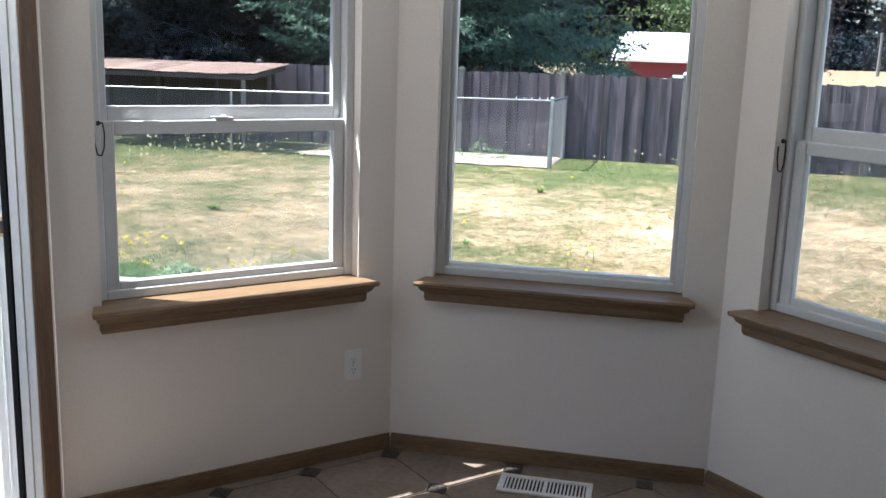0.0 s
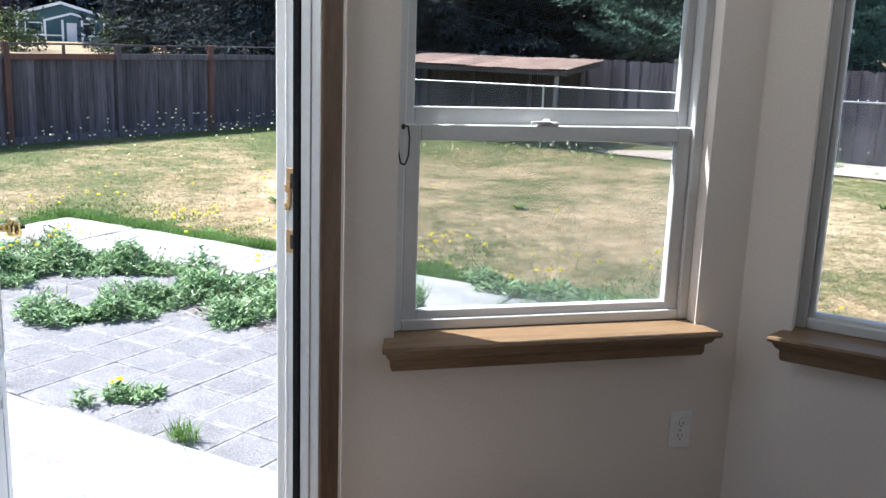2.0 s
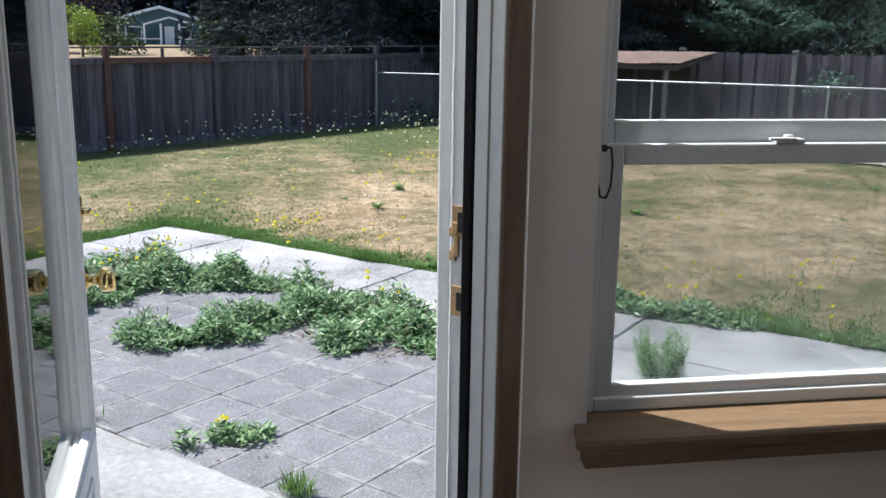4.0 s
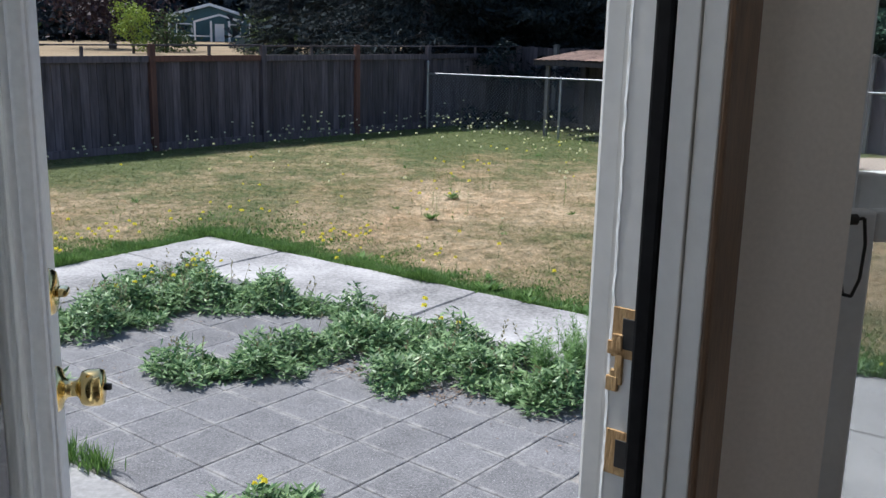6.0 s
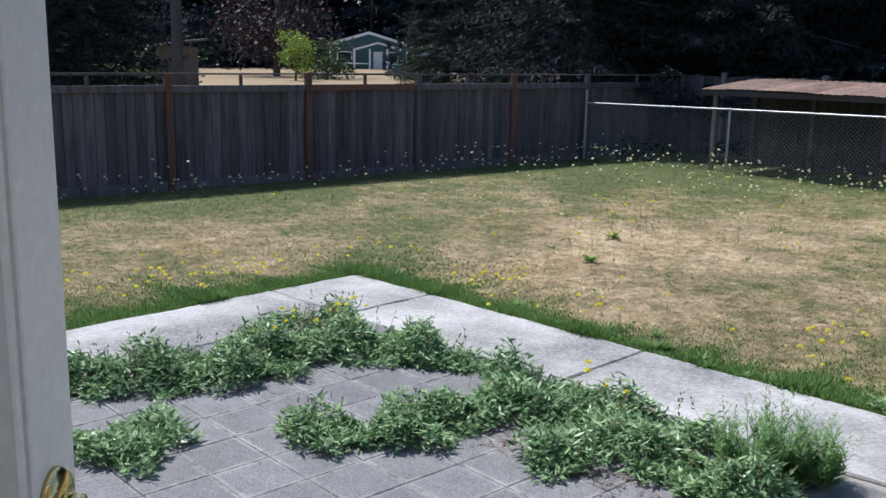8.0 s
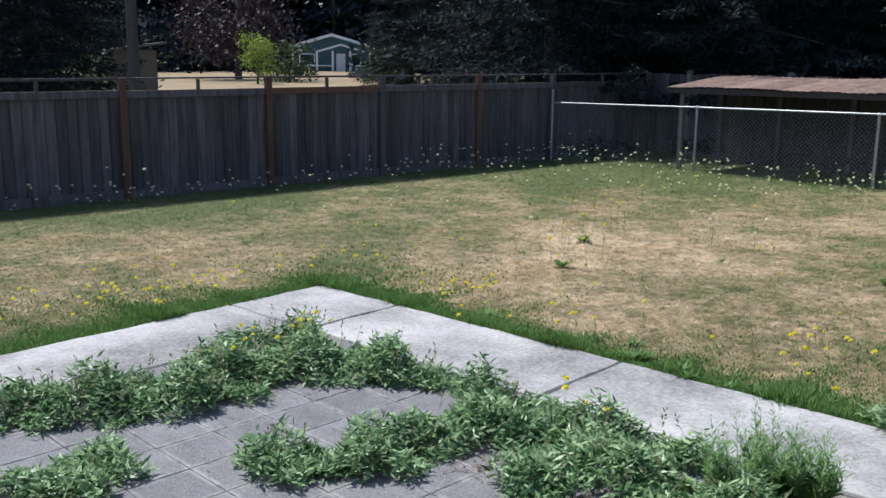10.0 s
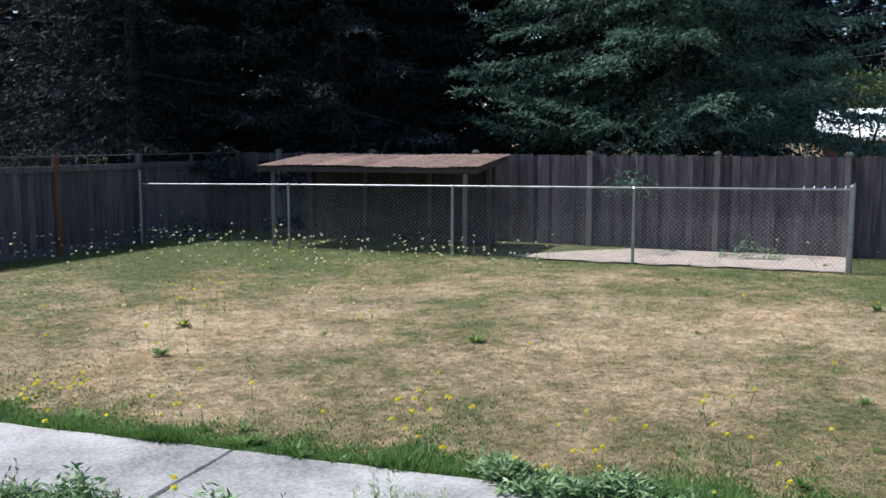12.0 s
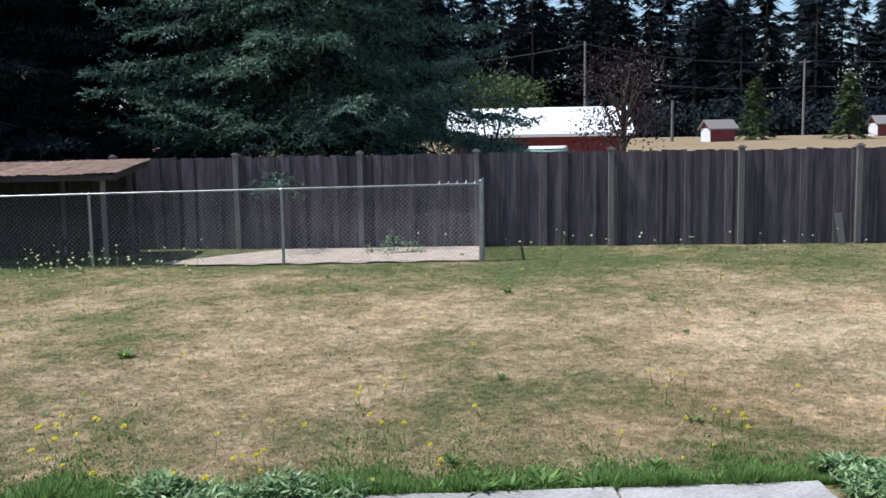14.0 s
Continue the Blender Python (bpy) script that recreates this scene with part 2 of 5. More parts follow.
SAND = surface("sandy_gravel", (0.33, 0.265, 0.215), (0.53, 0.44, 0.375), 5, 0.95, 60, 0.6, space="World")
STRAW = surface("dry_field", (0.19, 0.132, 0.072), (0.31, 0.228, 0.128), 0.25, 0.9, 6, 0.5, space="World", depth=0.1)
GREYBARK = surface("grey_bark", (0.03, 0.03, 0.033), (0.075, 0.072, 0.075), 3, 0.95, 22, 0.8, stretch=(3, 3, 0.6), depth=0.02)
BARK = surface("bark", (0.05, 0.038, 0.03), (0.11, 0.085, 0.068), 3, 0.95, 22, 0.8, stretch=(3, 3, 0.6), depth=0.02)
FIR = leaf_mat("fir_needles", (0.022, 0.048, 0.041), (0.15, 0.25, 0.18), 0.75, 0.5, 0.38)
# two darker copies of the needles, with the firs' own shade in the colour
FIR_SHADED = leaf_mat("shaded_fir_needles", (0.004, 0.008, 0.011), (0.019, 0.032, 0.036), 0.5, 1.0, 0.02)
FIR_SHADE_GREEN = leaf_mat("shaded_green_needles", (0.004, 0.008, 0.011), (0.025, 0.039, 0.043), 0.7, 0.8, 0.1)
# far conifers: the blue of distance haze is put into the needle colour
FIR_HAZED = leaf_mat("hazed_conifer_needles", (0.007, 0.012, 0.017), (0.021, 0.031, 0.04), 0.5, 1.0, 0.05)
OLIVE = leaf_mat("yellow_green_leaves", (0.12, 0.16, 0.05), (0.3, 0.34, 0.14))
LIME = leaf_mat("lime_leaves", (0.13, 0.2, 0.025), (0.30, 0.38, 0.07))
PLUM = leaf_mat("plum_leaves", (0.018, 0.01, 0.015), (0.055, 0.034, 0.04), 0.6, 0.6, 0.1)
FEATHER = leaf_mat("feathery_green", (0.11, 0.21, 0.07), (0.27, 0.42, 0.16), 0.7, 0.5, 0.45)
BUSH = leaf_mat("bush_leaves", (0.03, 0.052, 0.018), (0.10, 0.14, 0.05), 0.6, 0.6, 0.12)
WEED = leaf_mat("weed_leaves", (0.04, 0.105, 0.036), (0.36, 0.5, 0.25), 0.85, 0.36, 0.3)
WEED_DRY = leaf_mat("seeding_weed", (0.2, 0.17, 0.09), (0.40, 0.36, 0.22), 0.7)
VERGE = leaf_mat("verge_grass", (0.045, 0.105, 0.022), (0.2, 0.33, 0.09), 0.7, through_light=0.35)
YELLOW = leaf_mat("yellow_petals", (0.84, 0.72, 0.04), (0.88, 0.82, 0.16), through_light=0.5)
PALE = leaf_mat("pale_seed_heads", (0.82, 0.8, 0.42), (0.86, 0.85, 0.72), through_light=0.5)
TEAL = surface("teal_siding", (0.03, 0.08, 0.095), (0.05, 0.118, 0.135), 0.8, 0.7, 8, 0.1)
REDW = surface("barn_red", (0.16, 0.025, 0.034), (0.23, 0.042, 0.052), 0.8, 0.7, 9, 0.1)
WHITE = surface("white_trim", (0.72, 0.73, 0.74), (0.8, 0.8, 0.8), 2, 0.5, 30, 0.05)
ROOFW = surface("white_metal_roof", (0.74, 0.75, 0.77), (0.82, 0.83, 0.84), 1, 0.5, 6, 0.1)
GREENP = surface("green_hull_paint", (0.12, 0.25, 0.2), (0.2, 0.36, 0.3), 3, 0.5, 30, 0.05)
TAR = surface("dark_tarp", (0.02, 0.022, 0.03), (0.05, 0.055, 0.07), 2, 0.6, 20, 0.3)
LAWN, BLADE = lawn_mat("lawn_soil", False), lawn_mat("lawn_blades", True)
GLASS = glass_mat("window_glass")
SCREEN = bpy.data.materials.new("insect_screen_mesh")
SCREEN.use_nodes = True
_nt = SCREEN.node_tree
_d = _nt.nodes["Principled BSDF"]
_d.inputs["Base Color"].default_value, _d.inputs["Roughness"].default_value = (0.24, 0.27, 0.27, 1), 0.8
_t = _nt.nodes.new("ShaderNodeBsdfTransparent")
_m = _nt.nodes.new("ShaderNodeMixShader")
_m.inputs[0].default_value = 0.17
_nt.links.new(_t.outputs[0], _m.inputs[1])
_nt.links.new(_d.outputs[0], _m.inputs[2])
_nt.links.new(_m.outputs[0], _nt.nodes["Material Output"].inputs[0])
LITTER = leaf_mat("dead_leaf_litter", (0.10, 0.06, 0.04), (0.32, 0.22, 0.15), 0.8)


# ---- mesh helpers ----
def box(bm, x0, y0, z0, x1, y1, z1, bevel=0.0, m=None):
    made = bmesh.ops.create_cube(bm, size=1.0)["verts"]
    t = Matrix.Translation(((x0 + x1) / 2, (y0 + y1) / 2, (z0 + z1) / 2)) @ Matrix.Diagonal((abs(x1 - x0), abs(y1 - y0), abs(z1 - z0), 1))
    bmesh.ops.transform(bm, matrix=(m @ t) if m else t, verts=made)
    if bevel:
        edges = list({e for v in made for e in v.link_edges})
        bmesh.ops.bevel(bm, geom=edges, offset=bevel, segments=2, affect="EDGES", profile=0.5)


def tube(bm, a, b, r0, r1=None, seg=10):
    a, b = Vector(a), Vector(b)
    made = bmesh.ops.create_cone(bm, cap_ends=True, segments=seg, radius1=r0, radius2=r0 if r1 is None else r1, depth=(b - a).length)["verts"]
    bmesh.ops.transform(bm, matrix=Matrix.Translation((a + b) / 2) @ (b - a).to_track_quat("Z", "Y").to_matrix().to_4x4(), verts=made)


def turned(bm, profile, m, seg=24):
    """A body of revolution round the local z axis from (radius, height) pairs."""
    rings = []
    for r, h in profile:
        rings.append([bm.verts.new(m @ Vector((r * math.cos(2 * math.pi * i / seg), r * math.sin(2 * math.pi * i / seg), h))) for i in range(seg)])
    for a, b in zip(rings, rings[1:]):
        for i in range(seg):
            f = bm.faces.new((a[i], a[(i + 1) % seg], b[(i + 1) % seg], b[i]))
            f.smooth = True
    bm.faces.new(rings[-1])
    bm.faces.new(list(reversed(rings[0])))


def mesh_of(name, bm, material):
    me = bpy.data.meshes.new(name)
    bm.normal_update()
    bm.to_mesh(me)
    bm.free()
    me.materials.append(material)
    return me


def part(name, bm, material, parent=None, label=""):
    ob = new(name, mesh_of(name, bm, material))
    ob.parent = parent
    return tagged(ob, label)


def soup(name, verts, faces, material, parent=None):
    me = bpy.data.meshes.new(name)
    me.from_pydata(verts, [], faces)
    me.materials.append(material)
    ob = new(name, me)
    ob.parent = parent
    return ob


def tri_soup(name, tris, material, parent=None):
    """One mesh from an (n, k, 3) array of loose k-sided faces."""
    n, k = tris.shape[:2]
    me = bpy.data.meshes.new(name)
    me.vertices.add(n * k)
    me.vertices.foreach_set("co", tris.reshape(-1).astype(np.float32))
    me.loops.add(n * k)
    me.loops.foreach_set("vertex_index", np.arange(n * k, dtype=np.int32))
    me.polygons.add(n)
    me.polygons.foreach_set("loop_start", np.arange(0, n * k, k, dtype=np.int32))
    me.update(calc_edges=True)
    me.materials.append(material)
    ob = new(name, me)
    ob.parent = parent
    return ob


def thing(name, m, label, category, group="", kind=""):
    ob = new(name)
    ob.matrix_world = m
    ob.empty_display_size = 0.1
    return tagged(ob, label, category, group, kind)


B = bmesh.new

# ---- the room ----
H = 2.44                                       # ceiling
DOOR_M = pose(0, 0, 0, 0, 0, 45)               # local x along the door wall, local y outwards
W1_M = pose(0, 2.975, 0)
W2_M = pose(1.77, 2.975, 0, 0, 0, -45)
W3_M = pose(2.604, 2.141, 0, 0, 0, -90)
S_IN = 1.690                                   # inner face of the door wall


def wall(name, m, x0, x1, openings, y0=0.0, thick=0.15, label="white painted wall"):
    bm = B()
    at = x0
    for xa, xb, za, zb in openings:
        if xa > at:
            box(bm, at, y0, 0, xa, y0 + thick, H)
        if za > 0:
            box(bm, xa, y0, 0, xb, y0 + thick, za)
        box(bm, xa, y0, zb, xb, y0 + thick, H)
        at = xb
    box(bm, at, y0, 0, x1, y0 + thick, H)
    ob = part(name, bm, PAINT)
    ob.matrix_world = m
    return tagged(ob, label, "wall", kind="structure")


DQ0, DQ1 = 1.40, 2.47                          # rough door opening along the door wall
DTOP = 2.05
WIN = (0.15, 1.045, 0.66, 2.06)
wall("wall_door", DOOR_M, 1.15, 2.517, [(DQ0, DQ1, 0, DTOP)], S_IN, label="white painted wall round the open patio door")
wall("wall_north", W1_M, 0.586, 1.77 + 0.06, [(0.725, 1.625, WIN[2], WIN[3])], label="white painted wall below a hung window")
wall("wall_corner", W2_M, -0.06, 1.18 + 0.06, [WIN], label="white painted bay wall below a picture window")
wall("wall_east", W3_M, -0.06, 4.7, [WIN], label="white painted wall below a hung window")
wall("wall_south", pose(2.75, -2.5, 0, 0, 0, 180), 0, 5.5, [], label="plain white painted wall behind the walker")
wall("wall_west", pose(-2.7, -2.6, 0, 0, 0, 90), 0, 4.8, [], label="plain white painted wall")
wall("wall_inner", pose(-2.8, 2.02, 0), 0, 2.44, [], label="plain white painted wall beside the patio door")

room = [(-2.75, -2.55), (2.7, -2.55), (2.7, 2.16), (1.81, 3.05), (0.6, 3.05), (-0.45, 2.05), (-2.75, 2.05)]
bm = B()
lo = [bm.verts.new((x, y, -0.06)) for x, y in room]
hi = [bm.verts.new((x, y, -0.008)) for x, y in room]
bm.faces.new(hi)
bm.faces.new(list(reversed(lo)))
for i in range(len(room)):
    j = (i + 1) % len(room)
    bm.faces.new((lo[i], lo[j], hi[j], hi[i]))
floor = tagged(part("floor", bm, GROUT), "beige ceramic tile floor with dark corner accents", "floor", kind="structure")
bm = B()
lo = [bm.verts.new((x, y, H)) for x, y in room]
hi = [bm.verts.new((x, y, H + 0.15)) for x, y in room]
bm.faces.new(list(reversed(lo)))
bm.faces.new(hi)
for i in range(len(room)):
    j = (i + 1) % len(room)
    bm.faces.new((lo[i], hi[i], hi[j], lo[j]))
tagged(part("ceiling", bm, CEIL), "plain white ceiling", "ceiling", kind="structure")

# eaves that keep the high sun off the upper panes
for nm, m, x0, x1, y0 in (("eave", W1_M, 0.3, 2.0, 0.15), ("eave", W2_M, -0.2, 1.5, 0.15), ("eave", W3_M, -0.2, 4.7, 0.15), ("eave", DOOR_M, 0.9, 2.75, S_IN + 0.15)):
    bm = B()
    box(bm, x0, y0, 2.30, x1, y0 + 0.26, 2.44)
    e = part(nm, bm, WHITE)
    e.matrix_world = m
    tagged(e, "white painted roof eave above the bay", "eave", kind="structure")


# ---- windows ----
def sill(name, m, x0, x1, depth_to):
    """Stool and cove moulding in one stained length with mitred ends."""
    prof = [(-0.088, 0.684), (-0.092, 0.677), (-0.088, 0.668), (-0.076, 0.664), (-0.068, 0.650), (-0.052, 0.638), (-0.052, 0.618), (-0.046, 0.606), (0.0, 0.606), (0.0, 0.652), (depth_to, 0.652), (depth_to, 0.686)]
    bm = B()
    ends = []
    for side in (0, 1):
        ring = []
        for y, z in prof:
            off = min(0.05, max(0.0, (y + 0.092))) * 0.8 if z < 0.684 and y <= 0 else 0.0
            inset = 0.045 if y > 0.0 else 0.0
            x = (x0 + off + inset) if side == 0 else (x1 - off - inset)
            ring.append(bm.verts.new((x, y, z)))
        ends.append(ring)
    n = len(prof)
    for i in range(n):
        j = (i + 1) % n
        bm.faces.new((ends[0][i], ends[0][j], ends[1][j], ends[1][i]))
    bm.faces.new(ends[1])
    bm.faces.new(list(reversed(ends[0])))
    bmesh.ops.recalc_face_normals(bm, faces=bm.faces)
    return part(name, bm, WOOD)


def frame_ring(bm, x0, x1, z0, z1, w, y0, y1, wb=None, bevel=0.004):
    wb = w if wb is None else wb
    box(bm, x0, y0, z0, x0 + w, y1, z1, bevel)
    box(bm, x1 - w, y0, z0, x1, y1, z1, bevel)
    box(bm, x0 + w, y0 + 0.001, z0, x1 - w, y1 - 0.001, z0 + wb, bevel)
    box(bm, x0 + w, y0 + 0.001, z1 - w, x1 - w, y1 - 0.001, z1, bevel)


def window(name, m, x0, x1, hung, label):
    win = thing(name, m, label, "window", kind="structure")
    z0, z1 = 0.686, WIN[3]
    s = sill("window_sill", m, x0 - 0.05, x1 + 0.04, 0.075)
    s.parent = win
    tagged(s, "stained oak window sill with a moulded apron")
    bm = B()
    frame_ring(bm, x0, x1, z0, z1, 0.030, 0.05, 0.13)
    part("window_frame", bm, VINYL, win)
    if hung:
        bm = B()                                         # lower sash, inside the upper one
        frame_ring(bm, x0 + 0.031, x1 - 0.031, z0 + 0.02, 1.252, 0.042, 0.062, 0.092, 0.034)
        low = part("lower_sash", bm, VINYL, win)
        bm = B()
        frame_ring(bm, x0 + 0.031, x1 - 0.031, 1.247, z1 - 0.03, 0.030, 0.096, 0.124, 0.05)
        up = part("upper_sash", bm, VINYL, win)
        for p, za, zb, y, w in ((low, z0 + 0.05, 1.213, 0.078, 0.07), (up, 1.294, z1 - 0.058, 0.110, 0.058)):
            bm = B()
            box(bm, x0 + w, y, za, x1 - w, y + 0.006, zb)
            part("pane", bm, GLASS, p).visible_shadow = False
        bm = B()                                         # half screen on the outside
        box(bm, x0 + 0.032, 0.127, z0 + 0.03, x1 - 0.032, 0.128, 1.262)
        part("insect_screen", bm, SCREEN, win, "fine grey insect screen").visible_shadow = False
        xc = (x0 + x1) / 2 - 0.02
        bm = B()
        box(bm, xc - 0.032, 0.060, 1.2525, xc + 0.032, 0.088, 1.262, 0.003)
        box(bm, xc - 0.050, 0.052, 1.2585, xc + 0.008, 0.064, 1.265, 0.002)
        tube(bm, (xc, 0.073, 1.260), (xc, 0.073, 1.269), 0.012, 0.010, 14)
        part("sash_lock", bm, VINYL, win, "white cam sash lock")
    else:
        bm = B()
        frame_ring(bm, x0 + 0.031, x1 - 0.031, z0 + 0.02, z1 - 0.03, 0.016, 0.066, 0.112, 0.022)
        part("glazing_bead", bm, VINYL, win)
        bm = B()
        box(bm, x0 + 0.046, 0.088, z0 + 0.04, x1 - 0.046, 0.094, z1 - 0.045)
        part("pane", bm, GLASS, win).visible_shadow = False
    return win


window("window_1", W1_M, 0.725, 1.625, True, "white vinyl single-hung window over a stained oak sill")
window("window_2", W2_M, WIN[0], WIN[1], False, "white vinyl picture window over a stained oak sill")
window("window_3", W3_M, WIN[0], WIN[1], True, "white vinyl single-hung window over a stained oak sill")


def cord_hook(m, x):
    """A bent wire hook on the window's reveal."""
    t = thing("tieback_hook", m @ pose(x, 0.02, 1.25), "dark bent wire hook hanging on the window reveal", "hook")
    bm = B()
    pts = [Vector((0.0, 0, 0.0)), Vector((0.012, -0.004, 0.002)), Vector((0.016, -0.006, -0.03)), Vector((0.014, -0.006, -0.075)), Vector((0.006, -0.005, -0.098)), Vector((-0.006, -0.005, -0.095)), Vector((-0.013, -0.004, -0.06)), Vector((-0.014, -0.004, -0.018))]
    for a, b in zip(pts, pts[1:]):
        tube(bm, a, b, 0.0022, seg=8)
    part("wire", bm, DARK, t)
    bm = B()
    tube(bm, (-0.004, 0.0, 0.0), (0.004, 0.0, 0.0), 0.007, seg=12)
    part("screw", bm, DARK, t)


cord_hook(W1_M, 0.7405)
cord_hook(W3_M, WIN[0] + 0.0155)


# ---- baseboards ----
def baseboard(m, x0, x1, y=0.0):
    bm = B()
    box(bm, x0, y - 0.013, 0.0, x1, y - 0.0005, 0.050)
    box(bm, x0, y - 0.010, 0.050, x1, y - 0.0005, 0.062, 0.003)
    b = part("baseboard", bm, WOOD)
    b.matrix_world = m
    tagged(b, "stained oak baseboard along the tile floor", "baseboard", kind="structure")


baseboard(W1_M, 0.592, 1.766)
baseboard(W2_M, 0.008, 1.172)
baseboard(W3_M, 0.008, 4.6)
baseboard(pose(2.6, -2.5, 0, 0, 0, 180), 0.02, 5.3)
baseboard(pose(-2.8, 2.02, 0), 0.1, 2.35)


# ---- outlet ----
o = thing("wall_outlet", W1_M @ pose(1.606, 0, 0.357), "off-white duplex wall outlet with cover plate", "outlet")
bm = B()
box(bm, -0.035, -0.006, -0.057, 0.035, -0.0005, 0.057, 0.002)
part("cover_plate", bm, PLASTIC, o)
for zc in (-0.02, 0.02):
    bm = B()
    tube(bm, (0, -0.009, zc), (0, -0.005, zc), 0.0165, seg=20)
    r = part("receptacle", bm, PLASTIC, o)
    bm = B()
    box(bm, -0.0075, -0.0096, zc - 0.001, -0.0055, -0.0088, zc + 0.008)
    box(bm, 0.0055, -0.0096, zc - 0.001, 0.0075, -0.0088, zc + 0.007)
    tube(bm, (0, -0.0096, zc - 0.008), (0, -0.0088, zc - 0.008), 0.0024, seg=8)
    part("slot", bm, DARK, r)
bm = B()
tube(bm, (0, -0.0075, 0), (0, -0.0055, 0), 0.003, seg=10)
part("screw", bm, STEEL, o)

# ---- floor register ----
v = thing("floor_register", pose(2.075, 2.40, 0, 0, 0, -45), "white steel floor register with two rows of slats", "floor vent")
bm = B()
box(bm, -0.165, -0.07, 0.0, 0.165, -0.05, 0.008, 0.002)
box(bm, -0.165, 0.05, 0.0, 0.165, 0.07, 0.008, 0.002)
box(bm, -0.165, -0.05, 0.0, -0.143, 0.05, 0.0078, 0.002)
box(bm, 0.143, -0.05, 0.0, 0.165, 0.05, 0.0078, 0.002)
box(bm, -0.007, -0.05, 0.0, 0.007, 0.05, 0.0078, 0.002)
part("frame", bm, WHITE, v)
bm = B()
box(bm, -0.144, -0.05, 0.0005, 0.144, 0.05, 0.0015)
part("duct_shadow", bm, DARK, v)
for side in (-1, 1):
    for i in range(10):
        bm = B()
        x = side * (0.0165 + i * 0.0132)
        box(bm, x - 0.0028, -0.0495, 0.0016, x + 0.0028, 0.0495, 0.0070)
        part("slat", bm, WHITE, v)

# ---- the patio door ----
QL, QR = 1.452, 2.408                           # inner edges of the casings


def upright(name, x0, x1, y0, y1, z0, z1, material, parent, label="", bevel=0.003):
    bm = B()
    box(bm, x0, y0, z0, x1, y1, z1, bevel)
    return part(name, bm, material, parent, label)


fr = thing("door_frame", DOOR_M, "white painted patio door frame with oak casing, rubber seal and torn strike", "door frame", kind="structure")
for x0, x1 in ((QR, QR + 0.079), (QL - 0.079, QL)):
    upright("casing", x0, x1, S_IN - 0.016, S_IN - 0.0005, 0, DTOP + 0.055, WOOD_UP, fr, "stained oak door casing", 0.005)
bm = B()
box(bm, QL + 0.001, S_IN - 0.016, DTOP - 0.004, QR - 0.001, S_IN - 0.0005, DTOP + 0.055, 0.005)
part("casing", bm, WOOD, fr, "stained oak door casing")
for sg, q in ((1, QR), (-1, QL)):
    def rail(name, a, b, y0, y1, mat_, z1=DTOP, label="", bevel=0.002):
        lo_, hi_ = sorted((q + sg * a, q + sg * b))
        return upright(name, lo_, hi_, y0, y1, 0, z1, mat_, fr, label, bevel)
    rail("jamb", -0.002, 0.034, S_IN - 0.008, S_IN + 0.020, JAMB)            # thick inner part that carries the stop
    rail("jamb", -0.006, 0.034, S_IN + 0.0205, S_IN + 0.049, JAMB)
    rail("weatherstrip", -0.009, 0.014, S_IN + 0.0495, S_IN + 0.074, RUBBER, label="black rubber door seal", bevel=0.005)
    rail("jamb", 0.016, 0.034, S_IN + 0.0745, S_IN + 0.117, JAMB)             # rabbet for the leaf
    rail("brickmould", 0.020, 0.075, S_IN + 0.1175, S_IN + 0.152, JAMB, DTOP + 0.05, bevel=0.006)
bm = B()
box(bm, QL + 0.006, S_IN, DTOP - 0.03, QR - 0.006, S_IN + 0.132, DTOP, 0.003)
part("head_jamb", bm, JAMB, fr)
bm = B()
box(bm, QL - 0.02, S_IN - 0.004, -0.008, QR + 0.02, S_IN + 0.20, 0.02, 0.006)
part("threshold", bm, STEEL, fr, "dull metal door threshold")
# strike pockets in the torn jamb
XS = QR + 0.016
for zc, half in ((1.112, 0.032), (0.955, 0.030)):
    bm = B()
    box(bm, XS - 0.0022, S_IN + 0.078, zc - half, XS + 0.001, S_IN + 0.112, zc + half, 0.001)
    st = part("strike_plate", bm, SPLIT, fr, "bare splintered wood round the strike hole")
    bm = B()
    box(bm, XS - 0.0034, S_IN + 0.076, zc - half * 0.62, XS - 0.001, S_IN + 0.098, zc + half * 0.62, 0.001)
    part("strike_hole", bm, DARK, st)
bm = B()
rs = random.Random(5)
for i in range(9):
    z = 1.035 + i * 0.0075 + rs.uniform(-0.003, 0.003)
    y = S_IN + 0.098 + rs.uniform(-0.003, 0.004)
    box(bm, XS - 0.003 - rs.uniform(0, 0.002), y, z, XS + 0.001, y + rs.uniform(0.008, 0.016), z + rs.uniform(0.012, 0.022), 0.001)
part("splinter", bm, SPLIT, fr, "splintered bare pine where the strike was torn out")
bm = B()
last = None
for i in range(150):
    z = 0.15 + i * 0.0125
    y0 = S_IN + 0.1125 + rs.uniform(-0.0012, 0.0012)
    wd = rs.uniform(0.0008, 0.0026)
    lift = rs.uniform(0.0004, 0.0014)
    row = [bm.verts.new((XS + 0.0005, y0 - wd, z)), bm.verts.new((XS - lift, y0, z)), bm.verts.new((XS + 0.0005, y0 + 0.004, z))]
    if last and rs.random() < 0.93:
        bm.faces.new((last[0], last[1], row[1], row[0]))
        bm.faces.new((last[1], last[2], row[2], row[1]))
    last = row
part("chipped_paint", bm, WHITE, fr, "flaking white paint edge")

